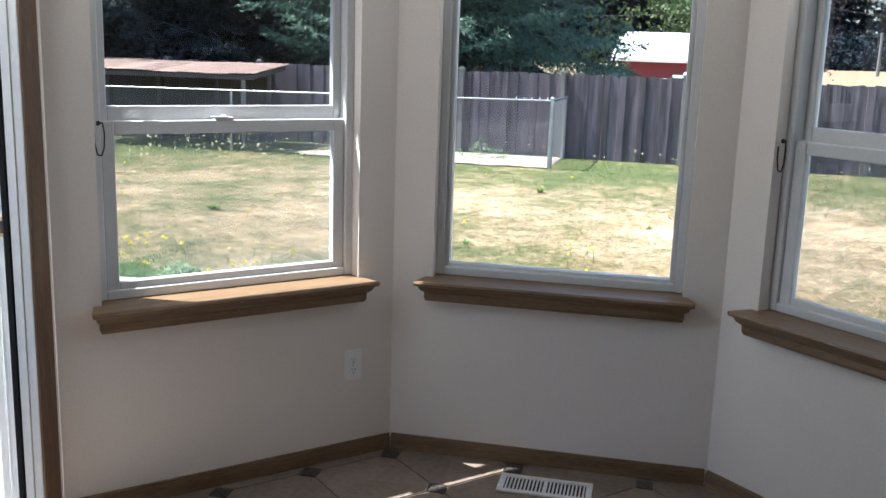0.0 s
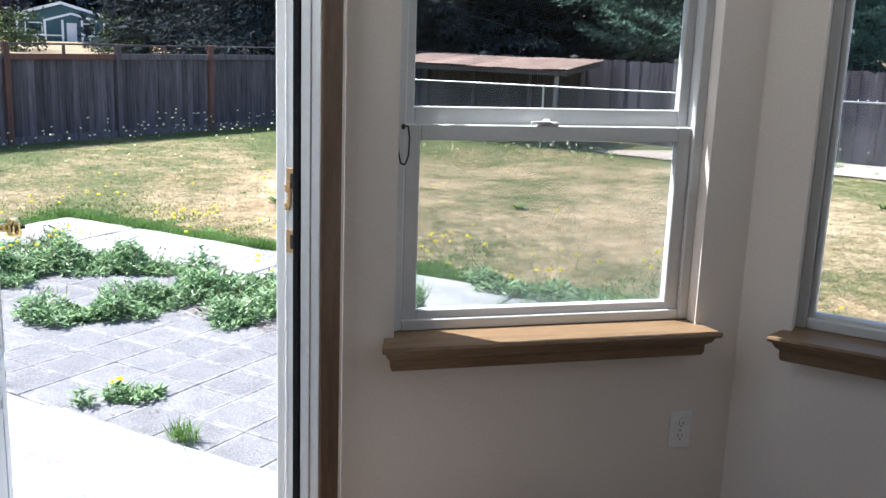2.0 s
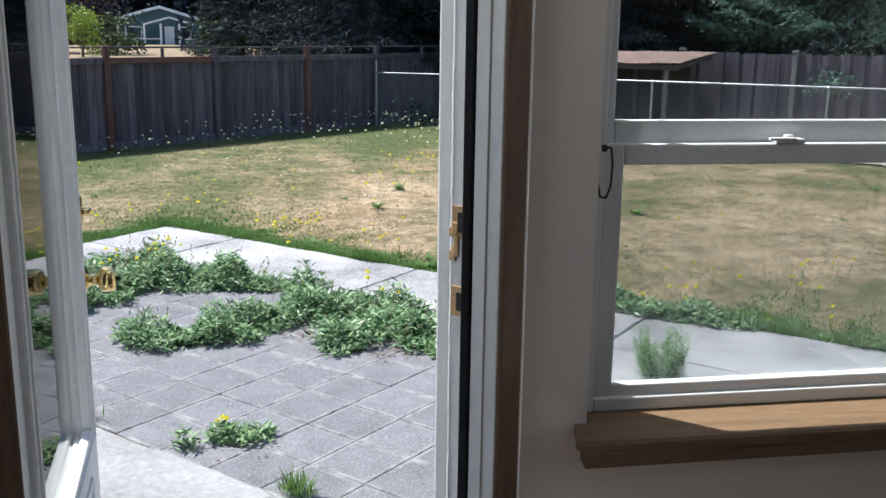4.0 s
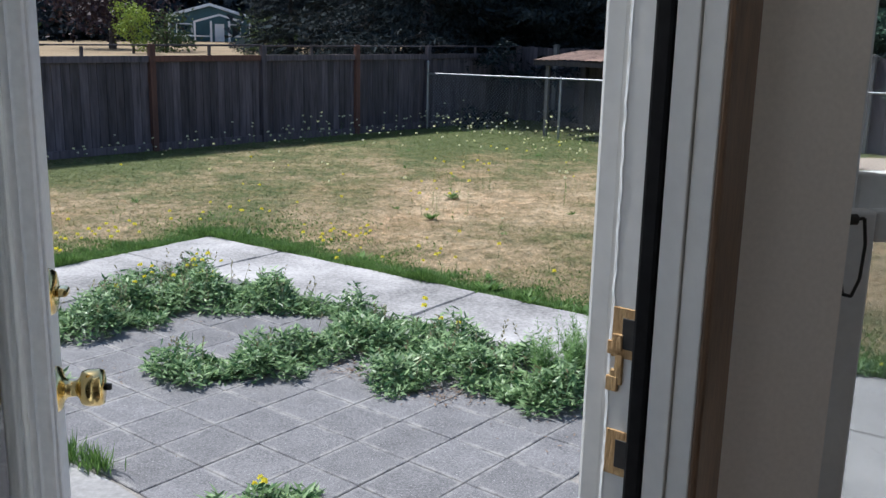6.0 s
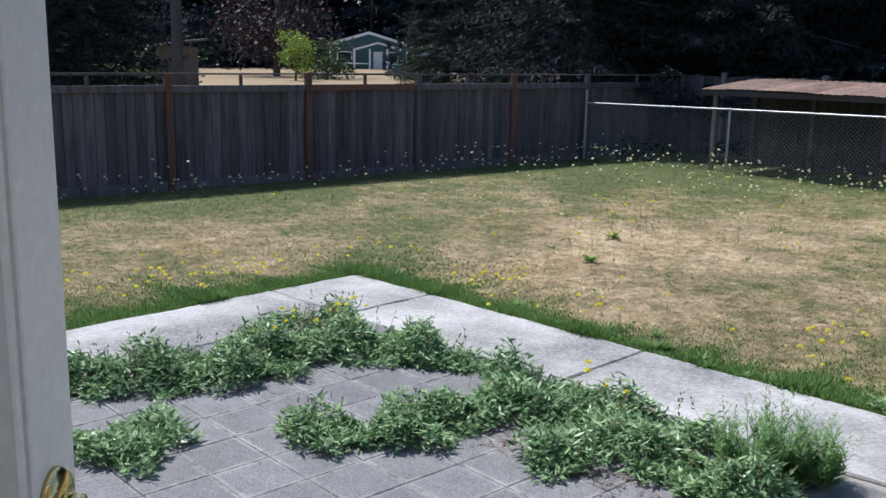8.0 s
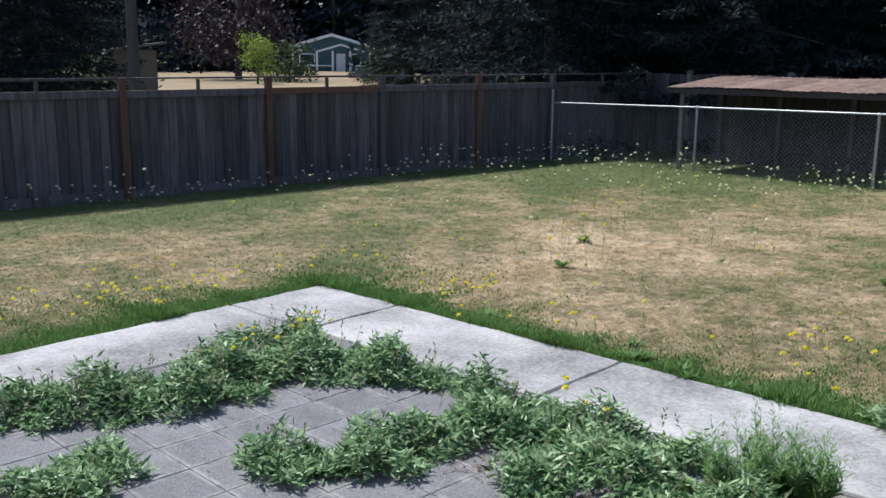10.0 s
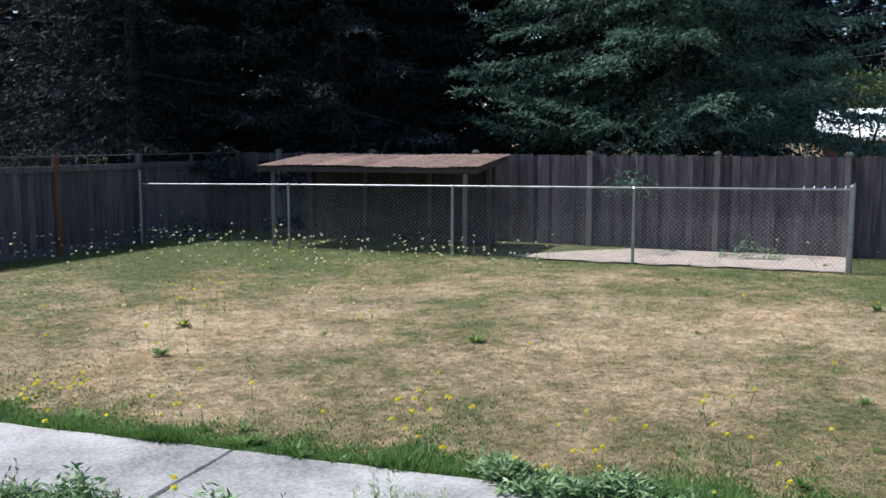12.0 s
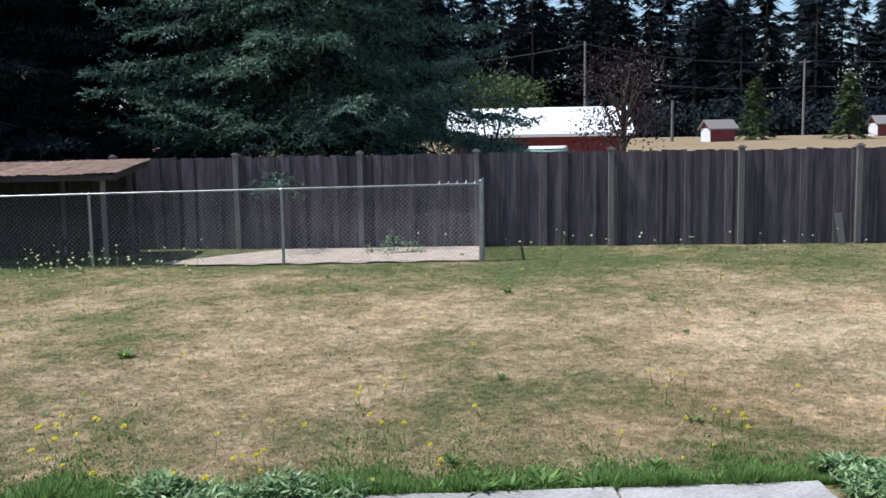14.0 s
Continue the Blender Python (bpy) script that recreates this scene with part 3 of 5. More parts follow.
# leaf: hinged on the jamb's outer corner, standing open
LEAF_M = DOOR_M @ pose(QL + 0.012, S_IN + 0.155, 0, 0, 0, 50.0)
LW, LT = 0.985, 0.045                          # local x along the leaf, local y from -LT (inside face) to 0
leaf = thing("patio_door", LEAF_M, "white half-glazed patio door standing open outwards, brass knob", "door")
LX0, LX1, LZ0, LZ1 = 0.19, 0.865, 0.61, 1.90
bm = B()
box(bm, 0, -LT, 0.025, LX0 + 0.02, 0, 2.035, 0.003)
box(bm, LX1 - 0.02, -LT, 0.025, LW, 0, 2.035, 0.003)
box(bm, LX0 + 0.021, -LT + 0.0002, 0.025, LX1 - 0.021, -0.0002, LZ0 + 0.02, 0.002)
box(bm, LX0 + 0.021, -LT + 0.0002, LZ1 - 0.02, LX1 - 0.021, -0.0002, 2.035, 0.002)
part("slab", bm, DOORW, leaf)
for y0, y1 in ((-LT - 0.012, -LT + 0.010), (-0.010, 0.012)):
    bm = B()
    frame_ring(bm, LX0, LX1, LZ0, LZ1, 0.036, y0, y1, bevel=0.005)
    inner = (y0 - 0.004, y1) if y0 < -0.03 else (y0, y1 + 0.004)
    frame_ring(bm, LX0 + 0.010, LX1 - 0.010, LZ0 + 0.010, LZ1 - 0.010, 0.012, inner[0], inner[1], bevel=0.004)
    part("lite_frame", bm, DOORW, leaf, "white moulded frame round the glass")
bm = B()
box(bm, LX0 + 0.03, -LT / 2 - 0.003, LZ0 + 0.03, LX1 - 0.03, -LT / 2 + 0.003, LZ1 - 0.03)
part("pane", bm, GLASS, leaf).visible_shadow = False
for xa, xb in ((0.16, 0.47), (0.54, 0.85)):
    bm = B()
    frame_ring(bm, xa, xb, 0.15, 0.53, 0.022, -LT - 0.006, -LT + 0.002, bevel=0.003)
    box(bm, xa + 0.045, -LT - 0.005, 0.195, xb - 0.045, -LT + 0.002, 0.485, 0.004)
    part("raised_panel", bm, DOORW, leaf)
KX = LW - 0.062
bm = B()
for fy, sgn in ((-LT, -1), (0.0, 1)):
    face = Matrix.Translation((KX, fy, 0.945)) @ (Matrix.Rotation(radians(90 if sgn < 0 else -90), 4, "X"))
    turned(bm, [(0.034, 0.0), (0.034, 0.004), (0.030, 0.009), (0.018, 0.013), (0.0125, 0.018), (0.012, 0.030), (0.016, 0.034), (0.025, 0.038), (0.0275, 0.046), (0.0275, 0.062), (0.025, 0.068), (0.006, 0.069)], face, 28)
part("door_knob", bm, BRASS, leaf, "polished brass door knob")
bm = B()
face = Matrix.Translation((KX, -LT, 0.945)) @ Matrix.Rotation(radians(90), 4, "X")
turned(bm, [(0.005, 0.066), (0.005, 0.078), (0.003, 0.079)], face, 10)
part("lock_button", bm, DARK, leaf)
bm = B()
face = Matrix.Translation((KX, -LT, 1.092)) @ Matrix.Rotation(radians(90), 4, "X")
turned(bm, [(0.034, 0.0), (0.034, 0.004), (0.030, 0.010), (0.012, 0.012)], face, 28)
face2 = Matrix.Translation((KX, 0, 1.092)) @ Matrix.Rotation(radians(-90), 4, "X")
turned(bm, [(0.034, 0.0), (0.033, 0.012), (0.024, 0.020), (0.008, 0.020)], face2, 28)
tb = part("deadbolt", bm, BRASS, leaf, "polished brass deadbolt rose")
bm = B()
box(bm, KX - 0.014, -LT - 0.028, 1.086, KX + 0.014, -LT - 0.011, 1.099, 0.005)
part("thumb_turn", bm, BRASS, tb)
bm = B()
box(bm, LW - 0.0005, -LT + 0.010, 0.915, LW + 0.0015, -0.010, 0.975, 0.0005)
box(bm, LW - 0.0005, -LT + 0.010, 1.08, LW + 0.0015, -0.010, 1.14, 0.0005)
part("latch_plate", bm, BRASS, leaf)
for zc in (0.25, 1.05, 1.82):
    bm = B()
    tube(bm, (-0.004, 0.006, zc - 0.05), (-0.004, 0.006, zc + 0.05), 0.0065, seg=12)
    part("hinge", bm, BRASS, leaf)

# ---- ground, walk and patio ----
GZ = -0.40                                      # lawn
PF = pose(-0.94, 10.35, 0, 0, 0, -42.4)         # outer corner of the walk: local x along its long leg, local y towards the lawn
CLM = pose(1.93, 20.6, 0, 0, 0, -43.8)          # chain-link line: local x along it, local y away from the house
LF0, LF1 = Vector((-12.0, 8.33)), Vector((4.13, 22.29))     # left fence
BF0, BF1 = Vector((4.13, 22.29)), Vector((21.6, 2.55))      # back fence


def side_of(p, a, b):
    return (b.x - a.x) * (p[1] - a.y) - (b.y - a.y) * (p[0] - a.x)


bm = B()
xs = [-900, -120, -40] + [-14 + i for i in range(39)] + [40, 120, 900]
ys = [-900, -60] + [-8 + i for i in range(34)] + [40, 120, 900]
def rise(x):
    """The field beyond the back fence climbs gently."""
    return min(1.0, max(0.0, (x - 40) / 80)) * 1.0


grid = [[bm.verts.new((x, y, GZ + rise(x))) for y in ys] for x in xs]
for i in range(len(xs) - 1):
    for j in range(len(ys) - 1):
        f = bm.faces.new((grid[i][j], grid[i + 1][j], grid[i + 1][j + 1], grid[i][j + 1]))
        c = ((xs[i] + xs[i + 1]) / 2, (ys[j] + ys[j + 1]) / 2)
        f.material_index = 0 if side_of(c, LF0, LF1) < 16 and side_of(c, BF0, BF1) < 20 and -14 < c[0] < 24 and -8 < c[1] < 26 else 1
ground = part("ground", bm, LAWN)
ground.data.materials.append(STRAW)
tagged(ground, "patchy half-dry lawn running out into straw-coloured fields", "ground", kind="structure")

bm = B()
box(bm, 0.80, -9.4, GZ - 0.1, 6.2, -0.86, GZ + 0.012)
bed = part("patio_bed", bm, SOIL)
bed.matrix_world = PF
tagged(bed, "dark soil showing in the joints of the patio", "soil", kind="structure")

pav = thing("pavement", PF, "pale concrete walk laid in an L along the lawn", "walkway", kind="structure")


def slab(x0, y0, x1, y1, z, parent, name="concrete_slab", tilt=0.0, rag=0.012, material=None):
    """A cast slab with slightly wandering, rounded edges."""
    rg = random.Random(int(x0 * 97 + y0 * 31))
    bm = B()
    ring = []
    for a, b in (((x0, y0), (x1, y0)), ((x1, y0), (x1, y1)), ((x1, y1), (x0, y1)), ((x0, y1), (x0, y0))):
        n = max(2, int(math.dist(a, b) / 0.16))
        for i in range(n):
            u = i / n
            ring.append((a[0] + (b[0] - a[0]) * u + rg.uniform(-rag, rag) * (i > 0), a[1] + (b[1] - a[1]) * u + rg.uniform(-rag, rag) * (i > 0)))
    cx, cy = (x0 + x1) / 2, (y0 + y1) / 2
    loops = []
    for inset, dz in ((0.0, -0.11), (0.0, -0.012), (0.010, 0.0)):
        lp = []
        for x, y in ring:
            k = inset / max(0.2, math.hypot(x - cx, y - cy))
            lp.append(bm.verts.new((x + (cx - x) * k, y + (cy - y) * k, z + dz + tilt * (x - cx))))
        loops.append(lp)
    for a, b in zip(loops, loops[1:]):
        for i in range(len(a)):
            bm.faces.new((a[i], a[(i + 1) % len(a)], b[(i + 1) % len(a)], b[i]))
    bm.faces.new(loops[-1])
    return part(name, bm, material or CONCRETE, parent)


WT = -0.368
cuts = [0.86, 2.81, 4.78, 6.78, 7.86]
slab(-0.05, -0.87, 0.85, 0.0, WT, pav)
for a, b in zip(cuts, cuts[1:]):
    slab(a + 0.008, -0.87, b - 0.006, 0.0, WT - 0.006 * (a > 4), pav, tilt=0.004 if a > 4 else 0)
for i in range(4):
    slab(-0.05, -0.885 - 1.95 * (i + 1), 0.83, -0.885 - 1.95 * i, WT, pav)
slab(4.745, -2.05, 7.84, -0.885, WT - 0.004, pav)
pad = thing("door_pad", PF, "rough bright concrete pad outside the patio door", "concrete pad", kind="structure")
slab(2.83, -9.0, 9.5, -3.405, -0.362, pad, "concrete_slab", rag=0.016, material=PADC)


# ---- plants by numbers ----
def unit(v):
    return v / np.maximum(1e-9, np.linalg.norm(v, axis=-1, keepdims=True))


def kites(pos, way, length, width, lift=None):
    """Loose four-sided leaves: foot, side, tip, side."""
    n = len(pos)
    upv = np.tile(np.array([0.0, 0.0, 1.0]), (n, 1)) if lift is None else lift
    side = unit(np.cross(way, upv))
    q = np.empty((n, 4, 3))
    mid = pos + way * (length * 0.45)[:, None]
    q[:, 0], q[:, 2] = pos, pos + way * length[:, None]
    q[:, 1], q[:, 3] = mid + side * (width / 2)[:, None], mid - side * (width / 2)[:, None]
    return q


def spikes(pos, way, length, width, lift):
    """Loose three-sided twigs: a broad foot and a point."""
    side = unit(np.cross(way, lift)) * (width / 2)[:, None]
    q = np.empty((len(pos), 3, 3))
    q[:, 0], q[:, 1], q[:, 2] = pos - side, pos + side, pos + way * length[:, None]
    return q


def conifer_leaves(rng, h, r, nb, ns, size, low=0.05, droop=0.35, fans=5):
    t = np.sort(rng.random(nb) ** 0.9) * (1 - low) + low
    az = rng.random(nb) * 2 * np.pi
    L = r * (1 - t) ** 0.75 * (0.65 + 0.45 * rng.random(nb)) + 0.15
    dr = droop * (0.5 + rng.random(nb))
    bi = np.repeat(np.arange(nb), ns)
    u = 0.12 + 0.88 * rng.random(nb * ns) ** 0.65
    d = np.stack([np.cos(az), np.sin(az), np.zeros(nb)], 1)
    lat = np.stack([-np.sin(az), np.cos(az), np.zeros(nb)], 1)
    z = t * h
    off = (rng.random(nb * ns) - 0.5) * 0.55 * L[bi] * (1.05 - u)
    pos = d[bi] * (L[bi] * u)[:, None] + lat[bi] * off[:, None]
    pos[:, 2] = z[bi] + L[bi] * (0.10 * u - dr[bi] * u ** 2) + (rng.random(nb * ns) - 0.5) * 0.12 - np.abs(off) * 0.25
    # each spray is a flat fan of thin twigs
    m = nb * ns
    spread = np.linspace(-0.95, 0.95, fans)
    fan = np.repeat(np.arange(m), fans)
    base = rng.uniform(-0.7, 0.7, m)
    a = base[fan] + np.tile(spread, m) + rng.normal(0, 0.1, m * fans)
    dip = rng.uniform(-0.65, 0.05, m)
    way = d[bi][fan] * np.cos(a)[:, None] + lat[bi][fan] * np.sin(a)[:, None]
    way[:, 2] = dip[fan] - 0.12 * np.abs(a - base[fan])
    way = unit(way)
    ln = (size * rng.uniform(0.6, 1.25, m))[fan] * np.tile(1.0 - 0.42 * spread ** 2, m)
    lift = unit(np.stack([rng.normal(0, 0.3, m), rng.normal(0, 0.3, m), np.ones(m)], 1))[fan]
    return spikes(pos[fan], way, ln, ln * 0.2, lift)


def conifer(name, rng, h, r, nb, ns, size, label, material=FIR, low=0.05):
    tree = thing(name, Matrix(), label, "tree")
    bm = B()
    for i in range(6):
        tube(bm, (0.02 * h * math.sin(i) * 0.1, 0, h * i / 6 - 0.05), (0.02 * h * math.sin(i + 1) * 0.1, 0, h * (i + 1) / 6), 0.013 * h * (1 - i / 6.3), 0.013 * h * (1 - (i + 1) / 6.3), 9)
    for i in range(34):
        t = low + (0.92 - low) * i / 34
        az = i * 2.4
        L = 0.85 * r * (1 - t) ** 0.75
        tube(bm, (0, 0, t * h), (L * math.cos(az), L * math.sin(az), t * h - 0.16 * L), 0.05 * (1 - t) + 0.012, 0.008, 5)
    part("trunk", bm, GREYBARK, tree)
    tri_soup("crown", conifer_leaves(rng, h, r, nb, ns, size, low), material, tree)
    return tree


def broadleaf(name, rng, h, r, n, size, material, label, foot=0.35, category="tree"):
    tree = thing(name, Matrix(), label, category)
    bm = B()
    tube(bm, (0, 0, -0.05), (0.03 * h, 0, h * 0.6), 0.03 * h, 0.012 * h, 8)
    ends = []
    for i in range(16):
        a, u = i * 2.399, rng.uniform(0.25, 0.9)
        e = Vector((r * 0.8 * math.cos(a) * math.sqrt(u), r * 0.8 * math.sin(a) * math.sqrt(u), h * (foot + (0.95 - foot) * rng.random())))
        tube(bm, (0.01 * h, 0, h * rng.uniform(0.15, 0.5)), e, 0.012 * h, 0.003 * h, 5)
        ends.append(e)
    part("trunk", bm, BARK, tree)
    c = np.array([tuple(e) for e in ends])[rng.integers(0, 16, n)]
    pos = c + rng.normal(0, 1, (n, 3)) * np.array([r * 0.27, r * 0.27, h * 0.09])
    pos[:, 2] = np.maximum(pos[:, 2], h * foot * 0.4)
    way = unit(rng.normal(0, 1, (n, 3)) + np.array([0, 0, -0.2]))
    ln = size * rng.uniform(0.6, 1.3, n)
    tri_soup("crown", kites(pos, way, ln, ln * 0.6, unit(rng.normal(0, 1, (n, 3)))), material, tree)
    return tree


rng = np.random.default_rng(7)
# conifers close behind the fences
def fir_boughs(rng, h, r, nb, low=0.06, top=1.0, m=14, size=1.0):
    """Layered boughs: an axis that sags and lifts at its tip, side twigs in pairs, each twig fringed with needles."""
    out = []
    for k in range(nb):
        t = low + (top - low) * (k + rng.random()) / nb
        az = k * 2.39996 + rng.normal(0, 0.25)
        L = (r * (1 - t) ** 0.7 * rng.uniform(0.7, 1.15)) + 0.3
        sag, lift = rng.uniform(0.28, 0.6), rng.uniform(0.08, 0.34)
        d, lat = np.array([math.cos(az), math.sin(az), 0.0]), np.array([-math.sin(az), math.cos(az), 0.0])

        def axis(u):
            p = d[None] * (L * u)[:, None]
            p[:, 2] += t * h + L * (-sag * u + lift * u ** 3)
            return p

        nt_ = int(12 + 9 * L)
        u = np.linspace(0.16, 1.0, nt_)
        sg = np.where(np.arange(nt_) % 2, 1.0, -1.0)
        root = axis(u)
        tl = (0.42 * L ** 0.75 * (1.12 - u) + 0.14) * rng.uniform(0.65, 1.25, nt_)
        slope = (-sag + 3 * lift * u ** 2)
        tw = d[None] * 0.62 + lat[None] * (sg * rng.uniform(0.6, 1.0, nt_))[:, None]
        tw[:, 2] = slope * 0.5 + rng.uniform(-0.4, 0.05, nt_)
        tw = unit(tw)
        # needles in fringes along each twig
        q = np.tile(np.linspace(0.05, 1.0, m), nt_)
        ix = np.repeat(np.arange(nt_), m)
        pos = root[ix] + tw[ix] * (tl[ix] * q)[:, None] + rng.normal(0, 0.012, (nt_ * m, 3))
        pos[:, 2] -= 0.18 * tl[ix] * q ** 2
        w2 = unit(tw[ix] * 0.8 + unit(rng.normal(0, 1, (nt_ * m, 3))) * 0.75)
        ln = size * rng.uniform(0.08, 0.15, nt_ * m) * (1.15 - 0.45 * q)
        out.append(spikes(pos, w2, ln, ln * 0.36, unit(rng.normal(0, 1, (nt_ * m, 3)) + np.array([0, 0, 1.0]))))
    return np.concatenate(out)


fir_a = conifer("fir_tree", rng, 16.0, 3.6, 300, 16, 0.42, "tall green fir with drooping boughs behind the board fence", FIR_SHADED)
fir_b = conifer("fir_tree", rng, 20.0, 4.2, 330, 14, 0.5, "tall dense fir behind the board fence, shade in its needle colour", FIR_SHADED)
fir_c = conifer("fir_tree", rng, 16.0, 3.8, 330, 9, 0.4, "fir with low boughs behind the board fence, shade in its needle colour", FIR_SHADED, 0.02)
for ob in (fir_a, fir_b, fir_c):
    tagged(ob, group="firs behind the fence")
fir_a.matrix_world = pose(12.1, 18.9, GZ - 0.6)
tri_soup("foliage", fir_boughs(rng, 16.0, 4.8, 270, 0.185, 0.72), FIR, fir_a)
tri_soup("foliage", fir_boughs(rng, 16.0, 4.3, 150, 0.05, 0.6, 8, 1.35), FIR_SHADE_GREEN, fir_c)
fir_b.matrix_world = pose(7.0, 25.8, GZ)
fir_c.matrix_world = pose(4.2, 27.5, GZ)
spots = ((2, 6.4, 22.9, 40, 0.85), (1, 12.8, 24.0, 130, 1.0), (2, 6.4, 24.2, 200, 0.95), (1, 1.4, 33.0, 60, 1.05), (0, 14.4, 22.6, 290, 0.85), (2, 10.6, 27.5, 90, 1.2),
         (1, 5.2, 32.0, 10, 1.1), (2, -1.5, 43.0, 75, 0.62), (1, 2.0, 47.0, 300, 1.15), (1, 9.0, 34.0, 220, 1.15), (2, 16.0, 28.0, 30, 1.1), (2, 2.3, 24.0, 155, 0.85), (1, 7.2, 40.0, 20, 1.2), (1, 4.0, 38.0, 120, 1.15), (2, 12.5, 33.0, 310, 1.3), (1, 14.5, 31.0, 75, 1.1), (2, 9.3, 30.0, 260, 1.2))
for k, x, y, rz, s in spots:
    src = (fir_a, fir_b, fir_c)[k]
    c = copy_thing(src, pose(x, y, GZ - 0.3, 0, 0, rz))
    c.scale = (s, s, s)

# far woods: one mass of conifers
pieces = []
kinds = [conifer_leaves(rng, 27.0, 4.2, 130, 6, 2.0, 0.14, fans=3), conifer_leaves(rng, 31.0, 4.6, 140, 6, 2.1, 0.2, fans=3), conifer_leaves(rng, 23.0, 4.8, 130, 6, 2.2, 0.02, fans=3)]
trunks = B()
for k in range(430):
    az = radians(rng.uniform(4, 56)) if k < 265 else radians(rng.uniform(78, 126))
    dist = rng.uniform(165, 225) if k < 265 else rng.uniform(120, 165)
    s = rng.uniform(0.75, 1.25)
    x, y = dist * math.cos(az), dist * math.sin(az)
    a = rng.uniform(0, 6.28)
    rot = np.array([[math.cos(a), -math.sin(a), 0], [math.sin(a), math.cos(a), 0], [0, 0, 1]])
    pieces.append(kinds[k % 3 if k < 265 else 2] @ rot.T * s + np.array([x, y, GZ + rise(x)]))
    tube(trunks, (x, y, GZ + rise(x) - 0.1), (x, y, GZ + 24 * s), 0.36 * s, 0.06, 6)
for k in range(190):                                   # undergrowth along the edge of the wood
    az = radians(rng.uniform(4, 56)) if k < 115 else radians(rng.uniform(78, 130))
    dist = rng.uniform(158, 180) if k < 115 else (rng.uniform(118, 126) if 1.6 < az < 1.78 else rng.uniform(102, 118))
    n = 420
    c = np.array([dist * math.cos(az), dist * math.sin(az), GZ + rise(dist * math.cos(az))])
    pos = c + rng.normal(0, 1, (n, 3)) * np.array([2.6, 2.6, 1.6]) + np.array([0, 0, 2.0])
    ln = rng.uniform(0.4, 1.0, n)
    pieces.append(spikes(pos, unit(rng.normal(0, 1, (n, 3))), ln, ln * 0.9, unit(rng.normal(0, 1, (n, 3)))))
woods = thing("far_woods", Matrix(), "dark wall of tall conifers at the far edge of the fields", "woods", kind="stuff")
tri_soup("crown", np.concatenate(pieces), FIR_HAZED, woods)
part("trunk", trunks, BARK, woods)


def at_az(az, dist, z=GZ, rz=0.0):
    return pose(dist * math.cos(radians(az)), 3.0 + dist * math.sin(radians(az)), z, 0, 0, rz)


broadleaf("lime_tree", rng, 3.0, 1.0, 1500, 0.18, LIME, "small bright lime-green tree in the dry field", 0.15).matrix_world = at_az(101.1, 62)
broadleaf("plum_tree", rng, 9.5, 4.2, 4200, 0.34, PLUM, "dark purple-leaved tree beyond the fence", 0.2).matrix_world = at_az(102.2, 72)
broadleaf("plum_tree", rng, 6.4, 2.0, 2600, 0.16, PLUM, "dark purple-leaved tree beside the barn", 0.2).matrix_world = at_az(34.7, 45)
broadleaf("leafy_tree", rng, 6.8, 3.8, 4200, 0.36, BUSH, "green leafy tree behind the white-roofed barn", 0.25).matrix_world = at_az(41.8, 84)
broadleaf("leafy_tree", rng, 3.1, 0.62, 1700, 0.11, OLIVE, "slim yellow-green tree just behind the fence", 0.15).matrix_world = at_az(42.4, 22)
cone = conifer("round_fir", rng, 7.0, 2.4, 150, 14, 0.6, "young rounded fir at the field's edge", BUSH, 0.03)
cone.matrix_world = at_az(22.4, 110, GZ + 0.75)
copy_thing(cone, at_az(27.3, 115, GZ + 0.75, 70))

# bare pole-like trunk near the left fence
for az_, d_, s_, r_ in ((113.5, 31, 0.9, 20), (118.5, 27, 0.8, 140), (112.6, 46, 1.0, 250), (124, 26, 0.9, 300)):
    c = copy_thing(fir_c, at_az(az_, d_, GZ - 0.3, r_))
    c.scale = (s_, s_, s_)
hb = broadleaf("dark_shrub", rng, 2.6, 1.7, 1500, 0.22, BUSH, "dark shrub in the straw beyond the fence", 0.05, "shrub")
hb.matrix_world = at_az(99.3, 66)
copy_thing(hb, at_az(112.0, 47, GZ, 80))
copy_thing(hb, at_az(93.5, 60, GZ, 160))
for i in range(2, 11):                                 # overgrown bank left of the straw
    c = copy_thing(hb, at_az(106.4 + 1.75 * i, 43 + 7 * math.sin(i * 2.7), GZ, 47 * i))
    c.scale = (1.1 + 0.3 * math.sin(i), 1.1 + 0.3 * math.sin(i), 0.62 + 0.1 * math.cos(i * 3.0))
tr = thing("bare_trunk", at_az(108.0, 19.5), "bare grey tree trunk with snapped twigs behind the fence", "tree trunk")
bm = B()
for i in range(5):
    tube(bm, (0.01 * i, 0, 1.6 * i - 0.1), (0.01 * i + 0.01, 0, 1.6 * i + 1.6), 0.13 - 0.012 * i, 0.118 - 0.012 * i, 10)
for z, a in ((1.0, -2.0), (1.15, -1.2), (0.75, -1.7), (0.9, -2.4)):
    tube(bm, (0, 0, z), (0.5 * math.cos(a), 0.5 * math.sin(a), z + 0.08), 0.016, 0.004, 5)
part("trunk", bm, GREYBARK, tr)


